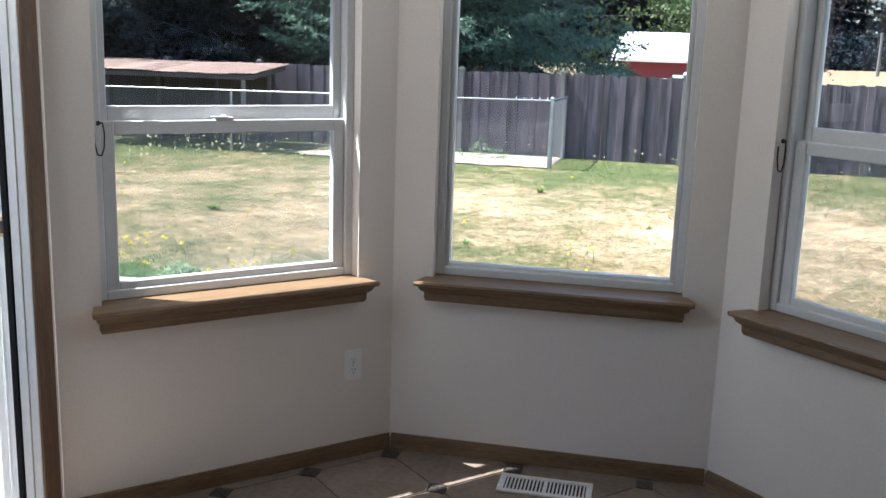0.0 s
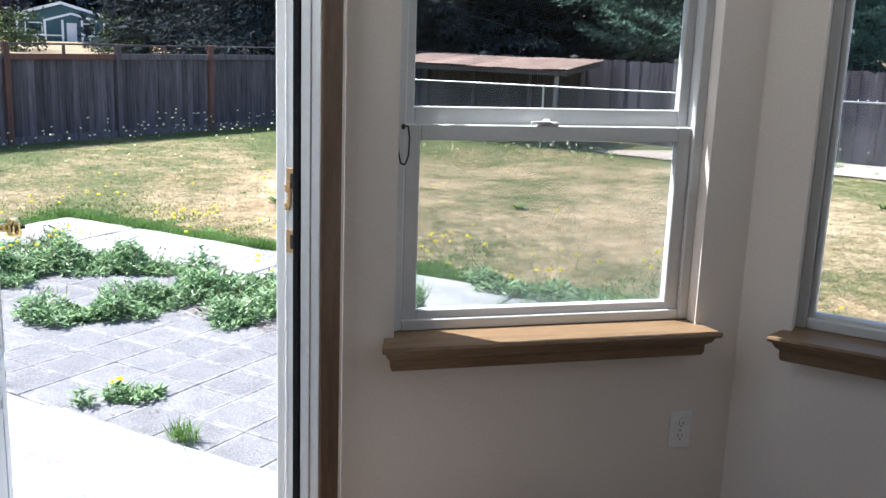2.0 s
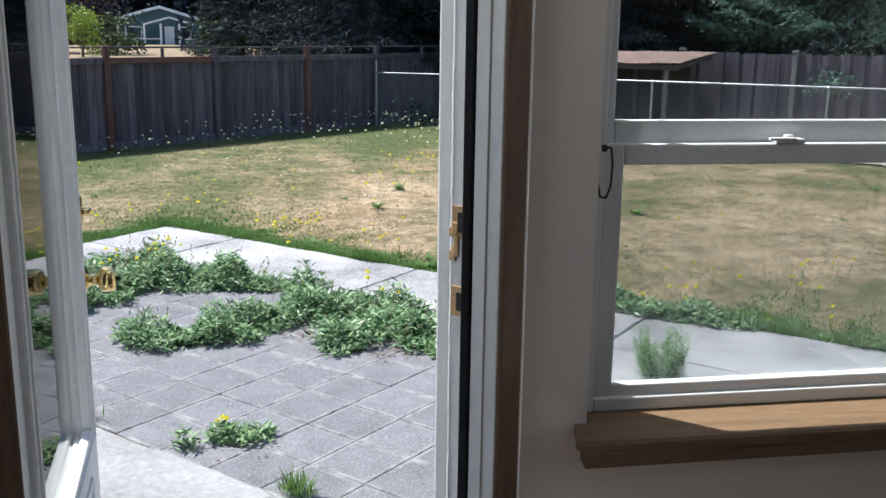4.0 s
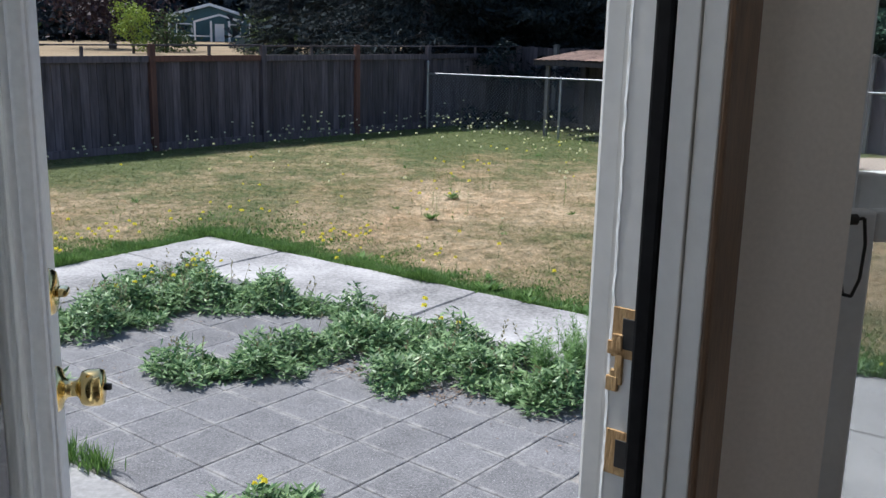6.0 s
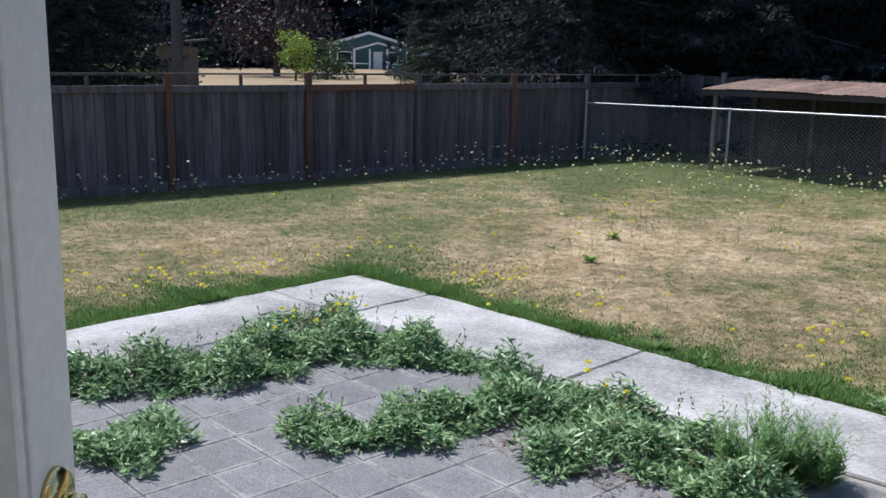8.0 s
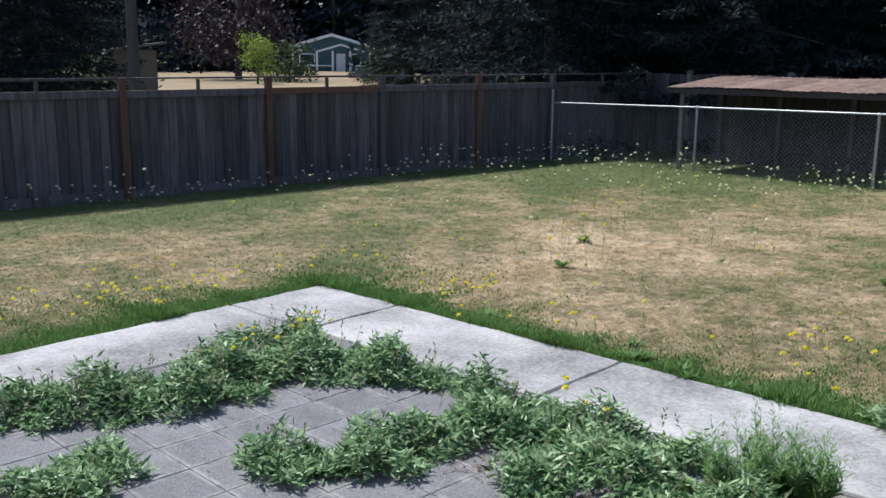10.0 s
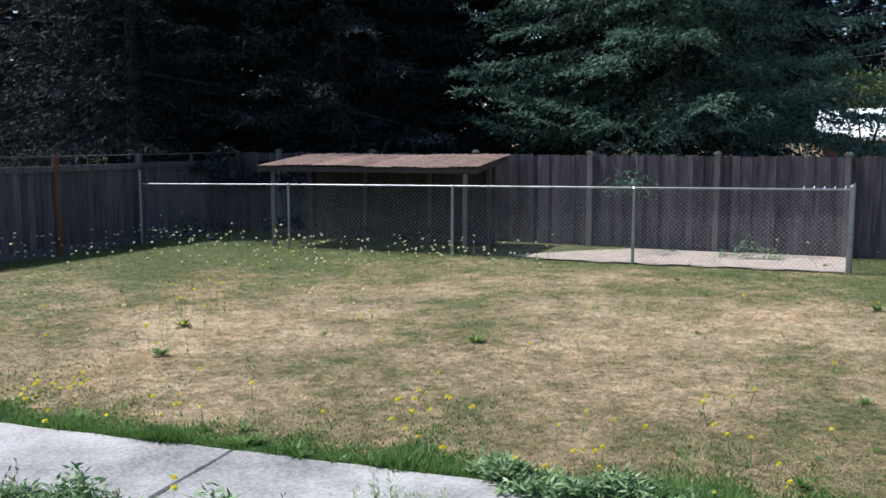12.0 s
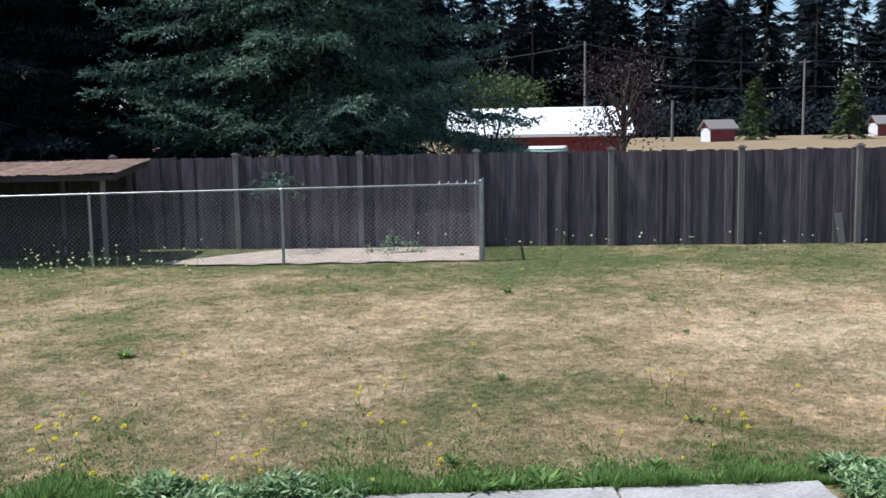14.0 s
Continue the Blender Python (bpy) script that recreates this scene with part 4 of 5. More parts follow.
# ---- wooden fences ----
def board_mesh(w, h, rs, t=0.018):
    """A sawn board with worn front edges, so that the joints between boards read as grooves."""
    bm = B()
    dz = rs.uniform(-0.018, 0.018)
    c = 0.006
    sec = [(-w / 2, t / 2), (-w / 2, -t / 2 + c * 2.3), (-w / 2 + c, -t / 2), (w / 2 - c, -t / 2), (w / 2, -t / 2 + c * 2.3), (w / 2, t / 2)]
    jit = [(rs.uniform(-0.003, 0.003), rs.uniform(-0.003, 0.003)) for _ in sec]
    slant = rs.uniform(-0.06, 0.06)
    lo_ = [bm.verts.new((x, y, 0.0)) for x, y in sec]
    hi_ = [bm.verts.new((x + jx, y + jy, h + dz + slant * x)) for (x, y), (jx, jy) in zip(sec, jit)]
    for i in range(6):
        j = (i + 1) % 6
        bm.faces.new((lo_[i], lo_[j], hi_[j], hi_[i]))
    bm.faces.new(hi_)
    bm.faces.new(list(reversed(lo_)))
    bmesh.ops.recalc_face_normals(bm, faces=bm.faces)
    return mesh_of("board", bm, FENCE)


def place(name, me, parent, m):
    ob = new(name, me)
    ob.parent = parent
    ob.matrix_local = m
    return ob


rs = random.Random(11)
ldir = (LF1 - LF0).normalized()
LM = pose(LF0.x, LF0.y, GZ, 0, 0, math.degrees(math.atan2(ldir.y, ldir.x)))
lf = thing("board_fence", LM, "weathered dark board fence with reddish posts and a thin upper rail", "fence", kind="structure")
LLEN = (LF1 - LF0).length


def along(p0, way, cam_xy, az):
    """Where the line of sight at az degrees from cam_xy meets a fence line, in metres along it."""
    d = Vector((math.cos(radians(az)), math.sin(radians(az))))
    c = Vector(cam_xy) - p0
    den = way.x * d.y - way.y * d.x
    return (c.x * d.y - c.y * d.x) / den


lposts = [along(LF0, ldir, (0.05, 2.87), a) for a in (108.78, 100.61, 93.96, 88.22, 83.84)]
lposts = [lposts[0] - 2.1 * k for k in (4, 3, 2, 1)] + lposts + [LLEN - 0.1]
boards = [board_mesh(0.134, 1.33, rs) for _ in range(6)]
x = 0.07
while x < LLEN:
    place("board", boards[rs.randrange(6)], lf, pose(x, 0.03 + rs.uniform(-0.004, 0.004), 0.0, 0, rs.uniform(-0.15, 0.15)))
    x += 0.133
for i, px in enumerate(lposts):
    bm = B()
    box(bm, px - 0.045, -0.06, -0.02, px + 0.045, 0.018, 1.56 + 0.01 * (i % 2), 0.004)
    part("post", bm, FENCE_RED if i in (5, 4, 7) else FENCE, lf, "reddish cedar fence post" if i in (5, 4, 7) else "")
ends = [-0.05] + lposts
for i, (a, b) in enumerate(zip(ends, ends[1:])):
    if b - a < 0.2:
        continue
    for nm, z0, z1, y0, y1 in (("top_rail", 1.31, 1.40, -0.022, 0.018), ("kick_board", 0.0, 0.12, -0.02, 0.018), ("upper_rail", 1.535, 1.565, -0.03, 0.03)):
        bm = B()
        box(bm, a + 0.047, y0, z0 + rs.uniform(-0.008, 0.008), b - 0.047, y1, z1 + rs.uniform(-0.008, 0.008), 0.003)
        part(nm, bm, FENCE_RED if (nm == "top_rail" and i in (6,)) else FENCE, lf)
    bm = B()
    box(bm, (a + b) / 2 - 0.02, -0.018, 1.40, (a + b) / 2 + 0.02, 0.018, 1.535)
    part("spacer", bm, FENCE, lf)

bdir = (BF1 - BF0).normalized()
BLEN = (BF1 - BF0).length
BM = pose(BF0.x, BF0.y, GZ, 0, 0, math.degrees(math.atan2(bdir.y, bdir.x)))
bf = thing("board_fence", BM, "weathered grey-brown board fence with capped grey posts", "fence", kind="structure")
bposts = [along(BF0, bdir, (0.09, 3.0), a) for a in (50.26, 43.32, 35.38, 28.03, 21.84)]
bposts = [bposts[0] - 2.1 * k for k in (4, 3, 2, 1)] + bposts + [bposts[-1] + 2.1 * k for k in (1, 2, 3)]
slim = [board_mesh(rs.uniform(0.10, 0.14), 1.54, rs) for _ in range(10)]
x = 0.05
while x < BLEN:
    me = slim[rs.randrange(10)]
    place("board", me, bf, pose(x, 0.03 + rs.choice((0.0, 0.019)), rs.uniform(-0.01, 0.02), 0, rs.uniform(-0.35, 0.35)))
    x += rs.uniform(0.082, 0.10)
for px in bposts:
    bm = B()
    box(bm, px - 0.045, -0.065, -0.02, px + 0.045, 0.015, 1.575, 0.004)
    p = part("post", bm, FENCE_GREY, bf, "pale grey fence post")
    bm = B()
    box(bm, px - 0.062, -0.082, 1.576, px + 0.062, 0.032, 1.60, 0.004)
    box(bm, px - 0.04, -0.06, 1.60, px + 0.04, 0.012, 1.622, 0.008)
    part("post_cap", bm, FENCE_GREY, p)
for z in (0.25, 1.38):
    bm = B()
    box(bm, 0, 0.052, z, BLEN, 0.09, z + 0.09)
    part("rail", bm, FENCE, bf)
lean = thing("leaning_board", BM @ pose(bposts[8] - 0.28, -0.16, 0.0, 0, -9, 0), "pale broken board leaning on the fence", "board")
bm = B()
box(bm, -0.05, -0.01, 0, 0.05, 0.01, 0.52, 0.003)
part("plank", bm, FENCE_GREY, lean)


# ---- chain-link pen and lean-to ----
pen = thing("chain_link_fence", CLM, "galvanised chain-link fence round the dog run", "fence")
PX = [0.26, 3.02, 5.90, 8.70, 11.62]
CT = 0.735
PY = [-0.25, 0.0, 0.0, 0.0, 0.0]
legs = [((PX[i], PY[i]), (PX[i + 1], PY[i + 1])) for i in range(4)] + [((11.62, 0.0), (11.75, 1.75))]
for i, px in enumerate(PX):
    bm = B()
    r = 0.042 if i == 4 else 0.023
    top = (0.86, CT - 0.06, CT - 0.04, CT - 0.02, CT + 0.05)[i]
    tube(bm, (px, PY[i], GZ - 0.05), (px, PY[i], top), r, seg=12)
    tube(bm, (px, PY[i], top), (px, PY[i], top + 0.03), r + 0.008, 0.008, 12)
    part("post", bm, STEEL, pen, "galvanised steel post")
bm = B()
tube(bm, (11.72, 1.55, GZ - 0.05), (11.72, 1.55, CT - 0.02), 0.026, seg=12)
part("post", bm, STEEL, pen, "galvanised steel post")
for a, b in legs:
    za, zb = CT - 0.09 + 0.0085 * a[0], CT - 0.09 + 0.0085 * b[0]
    bm = B()
    tube(bm, (*a, za), (*b, zb), 0.017, seg=10)
    part("top_rail", bm, STEEL, pen, "bright galvanised top rail")
    A, Bv = Vector((*a, 0)), Vector((*b, 0))
    L = (Bv - A).length
    d = (Bv - A) / L
    hgt = za - GZ - 0.03
    wires = []
    r = 0.0017
    step = 0.068
    for k in range(-int(hgt / step), int(L / step) + 1):
        for sg in (1, -1):
            x0, x1 = k * step, k * step + hgt
            lo_, hi_ = max(0, x0), min(L, x1)
            if hi_ - lo_ < 0.02:
                continue
            if sg == 1:
                z0, z1 = lo_ - x0, hi_ - x0
            else:
                z0, z1 = hgt - (lo_ - x0), hgt - (hi_ - x0)
            p0, p1 = A + d * lo_ + Vector((0, 0, GZ + 0.02 + z0)), A + d * hi_ + Vector((0, 0, GZ + 0.02 + z1))
            nrm = Vector((-d.y, d.x, 0)) * r
            upv = Vector((0, 0, 1)) * r * 1.4
            wires += [[p0 + nrm, p1 + nrm, p1 - upv, p0 - upv], [p0 - upv, p1 - upv, p1 - nrm, p0 - nrm], [p0 - nrm, p1 - nrm, p1 + upv, p0 + upv], [p0 + upv, p1 + upv, p1 + nrm, p0 + nrm]]
    tri_soup("wire_mesh", np.array([[tuple(p) for p in q] for q in wires]), WIRE, pen)
for k in range(5):
    bm = B()
    tube(bm, (11.0 + k * 0.13, 0, CT + 0.01), (11.02 + k * 0.13, 0.01, CT + 0.055), 0.012, 0.005, 6)
    part("wire_tie", bm, STEEL, pen)

bm = B()
n = 22
pts = [(6.7 + 4.92 * i / n, -0.02 + 0.05 * math.sin(i * 1.7) + 0.04 * math.sin(i * 4.3) + 0.25 * max(0.0, 1 - i / 5)) for i in range(n + 1)] + [(11.7, 1.8), (8.4, 1.85), (7.6, 1.2)]
vs = [bm.verts.new((x, y, GZ + 0.02)) for x, y in pts]
bm.faces.new(vs)
sd = part("sand_bed", bm, SAND)
sd.matrix_world = CLM
tagged(sd, "pale sandy gravel inside the dog run", "sand", kind="structure")

sh = thing("lean_to_shelter", CLM, "open wooden lean-to with a rusty flat sheet roof", "shelter")
for x, y, z1 in ((2.54, 0.35, 0.93), (5.99, 0.35, 0.93), (3.69, 1.6, 1.05), (4.92, 1.6, 1.05), (2.6, 1.6, 1.05), (6.0, 1.6, 1.05)):
    bm = B()
    box(bm, x - 0.032, y - 0.032, GZ - 0.03, x + 0.032, y + 0.032, z1, 0.004)
    # rear posts take the darker boards' colour for the shade under the roof
    part("post", bm, FENCE if y > 1 else FENCE_GREY, sh)


def roof_z(y):
    return 0.965 + (y - 0.15) * 0.085


for i in range(8):
    x0 = 2.33 + i * 0.492
    bm = B()
    rings = []
    for y in (0.12 + rs.uniform(-0.03, 0.02), 0.8, 1.4, 1.98):
        row = []
        for k in range(9):
            x = x0 + 0.5 * k / 8
            zz = roof_z(y) + 0.02 + (0.010 if k % 2 else 0.0) + 0.01 * math.sin(x * 2.1 + y) + 0.006 * (i % 2)
            row.append((bm.verts.new((x, y, zz)), bm.verts.new((x, y, zz - 0.006))))
        rings.append(row)
    for a, b in zip(rings, rings[1:]):
        for k in range(8):
            bm.faces.new((a[k][0], a[k + 1][0], b[k + 1][0], b[k][0]))
            bm.faces.new((a[k][1], b[k][1], b[k + 1][1], a[k + 1][1]))
    for k in range(8):
        for row in (rings[0], rings[-1]):
            bm.faces.new((row[k][0], row[k][1], row[k + 1][1], row[k + 1][0]))
    part("roof_sheet", bm, RUST, sh, "rusty pinkish-brown roof sheet")
# added back planks: their dark colour stands for the shaded fence behind
shade_planks = []
for k in range(3):
    bm = B()
    box(bm, -0.086 + 0.004 * k, 0, GZ + 0.02, 0.086, 0.02, 1.0 - 0.012 * k)
    shade_planks.append(mesh_of("plank", bm, TIMBER))
for i in range(20):
    place("plank", shade_planks[i % 3], sh, pose(2.56 + i * 0.181, 1.66 + 0.004 * (i % 2), 0.0))
bm = B()
box(bm, 2.36, 0.15, 0.88, 6.27, 0.19, 0.965, 0.004)
part("fascia", bm, TIMBER, sh)
for x in (2.42, 4.3, 6.2):
    bm = B()
    for v in [bm.verts.new((x + dx, y, roof_z(y) + dz)) for dx in (-0.02, 0.02) for y, dz in ((0.19, -0.085), (1.9, -0.085), (1.9, 0.0), (0.19, 0.0))]:
        pass
    v = list(bm.verts)
    for idx in ((0, 1, 2, 3), (7, 6, 5, 4), (0, 4, 5, 1), (3, 2, 6, 7), (1, 5, 6, 2), (0, 3, 7, 4)):
        bm.faces.new([v[k] for k in idx])
    part("rafter", bm, TIMBER, sh)
for x0, x1, y in ((2.6, 3.72, 0.4), (3.7, 6.0, 1.54)):
    bm = B()
    box(bm, x0, y, -0.22, x1, y + 0.04, -0.12, 0.004)
    part("rail", bm, TIMBER, sh)


# ---- buildings in the distance ----
def gable_house(name, m, w, d, wall_h, rise, wall_mat, roof_mat, label, category, over=0.4, thick=0.16):
    hs = thing(name, m, label, category)
    bm = B()
    sec = [(-w / 2, 0), (w / 2, 0), (w / 2, wall_h), (0, wall_h + rise), (-w / 2, wall_h)]
    fr_ = [bm.verts.new((x, 0, z)) for x, z in sec]
    bk = [bm.verts.new((x, d, z)) for x, z in sec]
    bm.faces.new(fr_)
    bm.faces.new(list(reversed(bk)))
    for i in range(5):
        j = (i + 1) % 5
        bm.faces.new((fr_[j], fr_[i], bk[i], bk[j]))
    part("wall", bm, wall_mat, hs)
    for sg in (-1, 1):
        bm = B()
        k = rise / (w / 2)
        a = [(0, wall_h + rise + 0.03), (sg * (w / 2 + over), wall_h - over * k + 0.03)]
        vs = []
        for y in (-over, d + over):
            for x, z in a:
                vs += [bm.verts.new((x, y, z)), bm.verts.new((x, y, z + thick))]
        for idx in ((0, 1, 3, 2), (4, 6, 7, 5), (1, 5, 7, 3), (0, 2, 6, 4), (2, 3, 7, 6), (0, 4, 5, 1)):
            bm.faces.new([vs[q] for q in idx])
        bmesh.ops.recalc_face_normals(bm, faces=bm.faces)
        part("roof", bm, roof_mat, hs)
    return hs


def add_window(hs, x, z, w, h, y=-0.03):
    bm = B()
    frame_ring(bm, x - w / 2, x + w / 2, z, z + h, 0.10, y - 0.03, y + 0.03, bevel=0)
    f = part("window", bm, WHITE, hs)
    bm = B()
    box(bm, x - w / 2 + 0.09, y - 0.005, z + 0.09, x + w / 2 - 0.09, y + 0.005, z + h - 0.09)
    part("pane", bm, GLASS, f)


TH = gable_house("teal_house", at_az(96.8, 108, GZ - 0.2, 6.8), 8.6, 7.0, 2.7, 1.25, TEAL, WHITE, "teal house with white gable and porch far beyond the field", "house", 0.5, 0.3)
add_window(TH, -2.7, 0.8, 1.7, 1.3)
add_window(TH, 2.6, 0.9, 1.3, 1.2)
for x in (-4.2, -1.6, 0.1, 2.0, 4.2):
    bm = B()
    box(bm, x - 0.11, -1.6, 0, x + 0.11, -1.4, 2.4)
    part("porch_post", bm, WHITE, TH)
bm = B()
box(bm, -4.3, -1.62, 0.75, 0.0, -1.5, 0.87)
box(bm, 2.0, -1.62, 0.75, 4.3, -1.5, 0.87)
part("porch_rail", bm, WHITE, TH)
bm = B()
for sg in (-1, 1):
    box(bm, 0, -0.09, -0.1, 2.6, 0.09, 0.1, 0, Matrix.Translation((1.0, -1.55, 3.05)) @ Matrix.Rotation(radians(16 if sg > 0 else 164), 4, "Y"))
part("porch_gable", bm, WHITE, TH)
bm = B()
box(bm, 0.5, -0.06, 0.0, 1.5, -0.01, 2.1)
part("door", bm, WHITE, TH)

BARN = gable_house("white_roofed_barn", at_az(44.3, 55, GZ - 0.2, -140), 7.0, 9.0, 2.05, 1.3, REDW, ROOFW, "low red barn with a bright white metal roof", "barn", 0.5)
SH1 = gable_house("red_shed", at_az(30.0, 110, GZ + 0.62, -122), 2.1, 2.9, 1.55, 0.75, REDW, FENCE_GREY, "small barn-red shed with a white gable front", "shed", 0.35)
bm = B()
box(bm, -1.05, -0.08, 0, 1.05, -0.02, 1.55)
part("front_panel", bm, WHITE, SH1)
copy_thing(SH1, at_az(21.2, 125, GZ + 0.9, -131))
GS = thing("grey_shed", at_az(107.8, 36, GZ - 0.05, 22), "small grey wooden shed with a slanted roof", "shed")
bm = B()
box(bm, -0.7, 0, 0, 0.7, 1.5, 2.0)
part("wall", bm, FENCE_GREY, GS)
bm = B()
box(bm, -1.05, -0.3, -0.04, 1.05, 1.8, 0.04, 0, Matrix.Translation((0, 0, 2.13)) @ Matrix.Rotation(radians(-8), 4, "Y"))
part("roof", bm, FENCE_GREY, GS)
CAN = thing("upturned_boat", at_az(39.6, 40, GZ - 0.1, -50), "upturned boat hulls in white and pale green on a rack", "boat")
for k, (mt, z) in enumerate(((WHITE, 1.05), (GREENP, 1.22), (WHITE, 1.34))):
    bm = B()
    rows_ = []
    for i in range(11):
        u = i / 10
        wd = 0.42 * math.sin(math.pi * min(1, max(0.02, u))) ** 0.6 * (1 - 0.25 * k)
        xx = (u - 0.5) * (2.6 - 0.5 * k) + 0.2 * k
        rows_.append([bm.verts.new((xx, wd * c, z + 0.12 * s)) for c, s in ((-1, 0), (-0.7, 0.6), (0, 1), (0.7, 0.6), (1, 0))])
    for a, b in zip(rows_, rows_[1:]):
        for q in range(4):
            bm.faces.new((a[q], b[q], b[q + 1], a[q + 1]))
        bm.faces.new((a[0], a[4], b[4], b[0]))
    part("hull", bm, mt, CAN)
for x in (-0.8, 0.8):
    bm = B()
    box(bm, x - 0.05, -0.3, 0, x + 0.05, 0.3, 1.06)
    part("rack", bm, FENCE_GREY, CAN)

POLES = ((24.8, 150, 12.0, 1.6), (36.9, 120, 13.0, 0.0), (31.9, 115, 5.4, 0.0))
tops = []
for az, dist, h, bar in POLES:
    pt = thing("utility_pole", at_az(az, dist, GZ, az - 90), "thin grey wooden utility pole in the field", "utility pole")
    bm = B()
    tube(bm, (0, 0, -0.2), (0, 0, h), 0.2, 0.14, 8)
    part("pole", bm, FENCE_GREY, pt)
    if bar:
        bm = B()
        box(bm, -bar / 2, -0.08, h - 0.5, bar / 2, 0.08, h - 0.34)
        part("crossarm", bm, FENCE_GREY, pt)
    tops.append(pt.matrix_world @ Vector((0, 0, h - 0.3)))
wl = thing("power_line", Matrix(), "dark overhead power lines strung across the field", "power line")
far_l, far_r = at_az(52, 120).translation + Vector((0, 0, 10.5)), at_az(6, 175).translation + Vector((0, 0, 13))
for dz in (0.0, -3.6):
    bm = B()
    for a, b in ((far_l, tops[1]), (tops[1], tops[0]), (tops[0], far_r)):
        for i in range(10):
            p, q = a.lerp(b, i / 10), a.lerp(b, (i + 1) / 10)
            sag = lambda u: -1.0 * (1 - (2 * u - 1) ** 2)
            tube(bm, p + Vector((0, 0, dz + sag(i / 10))), q + Vector((0, 0, dz + sag((i + 1) / 10))), 0.035, seg=4)
    part("wire", bm, TAR, wl)


# ---- weeds on the patio ----
def weed_mass(spots, per, height, leaf, rng):
    pos, way, ln = [], [], []
    for x, y, rx, ry in spots:
        n = int(per * rx * ry * 40)
        a, rr = rng.random(n) * 6.283, np.sqrt(rng.random(n))
        edge = 0.75 + 0.25 * np.sin(3 * a + x * 7) + 0.12 * np.sin(7 * a + y * 5)
        px, py = x + rx * rr * edge * np.cos(a), y + ry * rr * edge * np.sin(a)
        top = height * (0.35 + 0.65 * (1 - rr ** 2)) * (0.6 + 0.5 * np.sin(px * 9) * np.sin(py * 8 + 1))
        z = rng.random(n) ** 0.7 * np.maximum(0.03, top)
        pos.append(np.stack([px, py, z], 1))
        b = rng.random(n) * 6.283
        way.append(unit(np.stack([np.cos(b), np.sin(b), rng.uniform(-0.45, 0.9, n)], 1)))
        ln.append(leaf * rng.uniform(0.5, 1.3, n))
    pos, way, ln = np.concatenate(pos), np.concatenate(way), np.concatenate(ln)
    return kites(pos, way, ln, ln * 0.27, unit(np.stack([rng.normal(0, 0.6, len(ln)), rng.normal(0, 0.6, len(ln)), np.ones(len(ln))], 1)))


def grass_tuft(spots, n, height, rng):
    q = []
    for x, y, rx, ry in spots:
        foot = np.stack([rng.normal(x, rx * 0.5, n), rng.normal(y, ry * 0.5, n), np.zeros(n)], 1)
        a = rng.random(n) * 6.283
        q.append(kites(foot, unit(np.stack([np.cos(a), np.sin(a), rng.uniform(0.6, 2.6, n)], 1)), height * rng.uniform(0.5, 1.2, n), np.full(n, 0.006)))
    return np.concatenate(q)


def seed_stems(spots, n, height, rng):
    q = []
    for x, y, rx, ry in spots:
        k = int(n)
        a, rr = rng.random(k) * 6.283, np.sqrt(rng.random(k))
        foot = np.stack([x + rx * rr * np.cos(a), y + ry * rr * np.sin(a), np.full(k, 0.02)], 1)
        lean = unit(np.stack([rng.normal(0, 0.28, k), rng.normal(0, 0.28, k), np.ones(k)], 1))
        h = height * rng.uniform(0.55, 1.1, k)
        q.append(kites(foot, lean, h, np.full(k, 0.0035), unit(rng.normal(0, 1, (k, 3)))))
        for f in (0.72, 0.82, 0.9, 0.97):
            q.append(kites(foot + lean * (h * f)[:, None], unit(lean + rng.normal(0, 0.5, (k, 3))), np.full(k, 0.03), np.full(k, 0.012), unit(rng.normal(0, 1, (k, 3)))))
    return np.concatenate(q)


def feathery(x, y, rng, h=0.52, n=34):
    q = []
    for i in range(n):
        a = rng.random() * 6.283
        foot = np.array([x + 0.07 * math.cos(a), y + 0.07 * math.sin(a), 0.0])
        lean = unit(np.array([[0.45 * math.cos(a) * rng.random(), 0.45 * math.sin(a) * rng.random(), 1.0]]))[0]
        hh = h * rng.uniform(0.55, 1.0)
        k = 46
        u = np.linspace(0.05, 1, k)
        p = foot + lean * (u * hh)[:, None]
        b = rng.random(k) * 6.283
        w = unit(np.stack([np.cos(b), np.sin(b), np.full(k, 0.6)], 1))
        l = 0.075 * (1.15 - u) + 0.012
        q.append(kites(p, w, l, l * 0.16))
        q.append(kites(foot[None], lean[None], np.array([hh]), np.array([0.008]), np.array([[1.0, 0, 0]])))
    return np.concatenate(q)


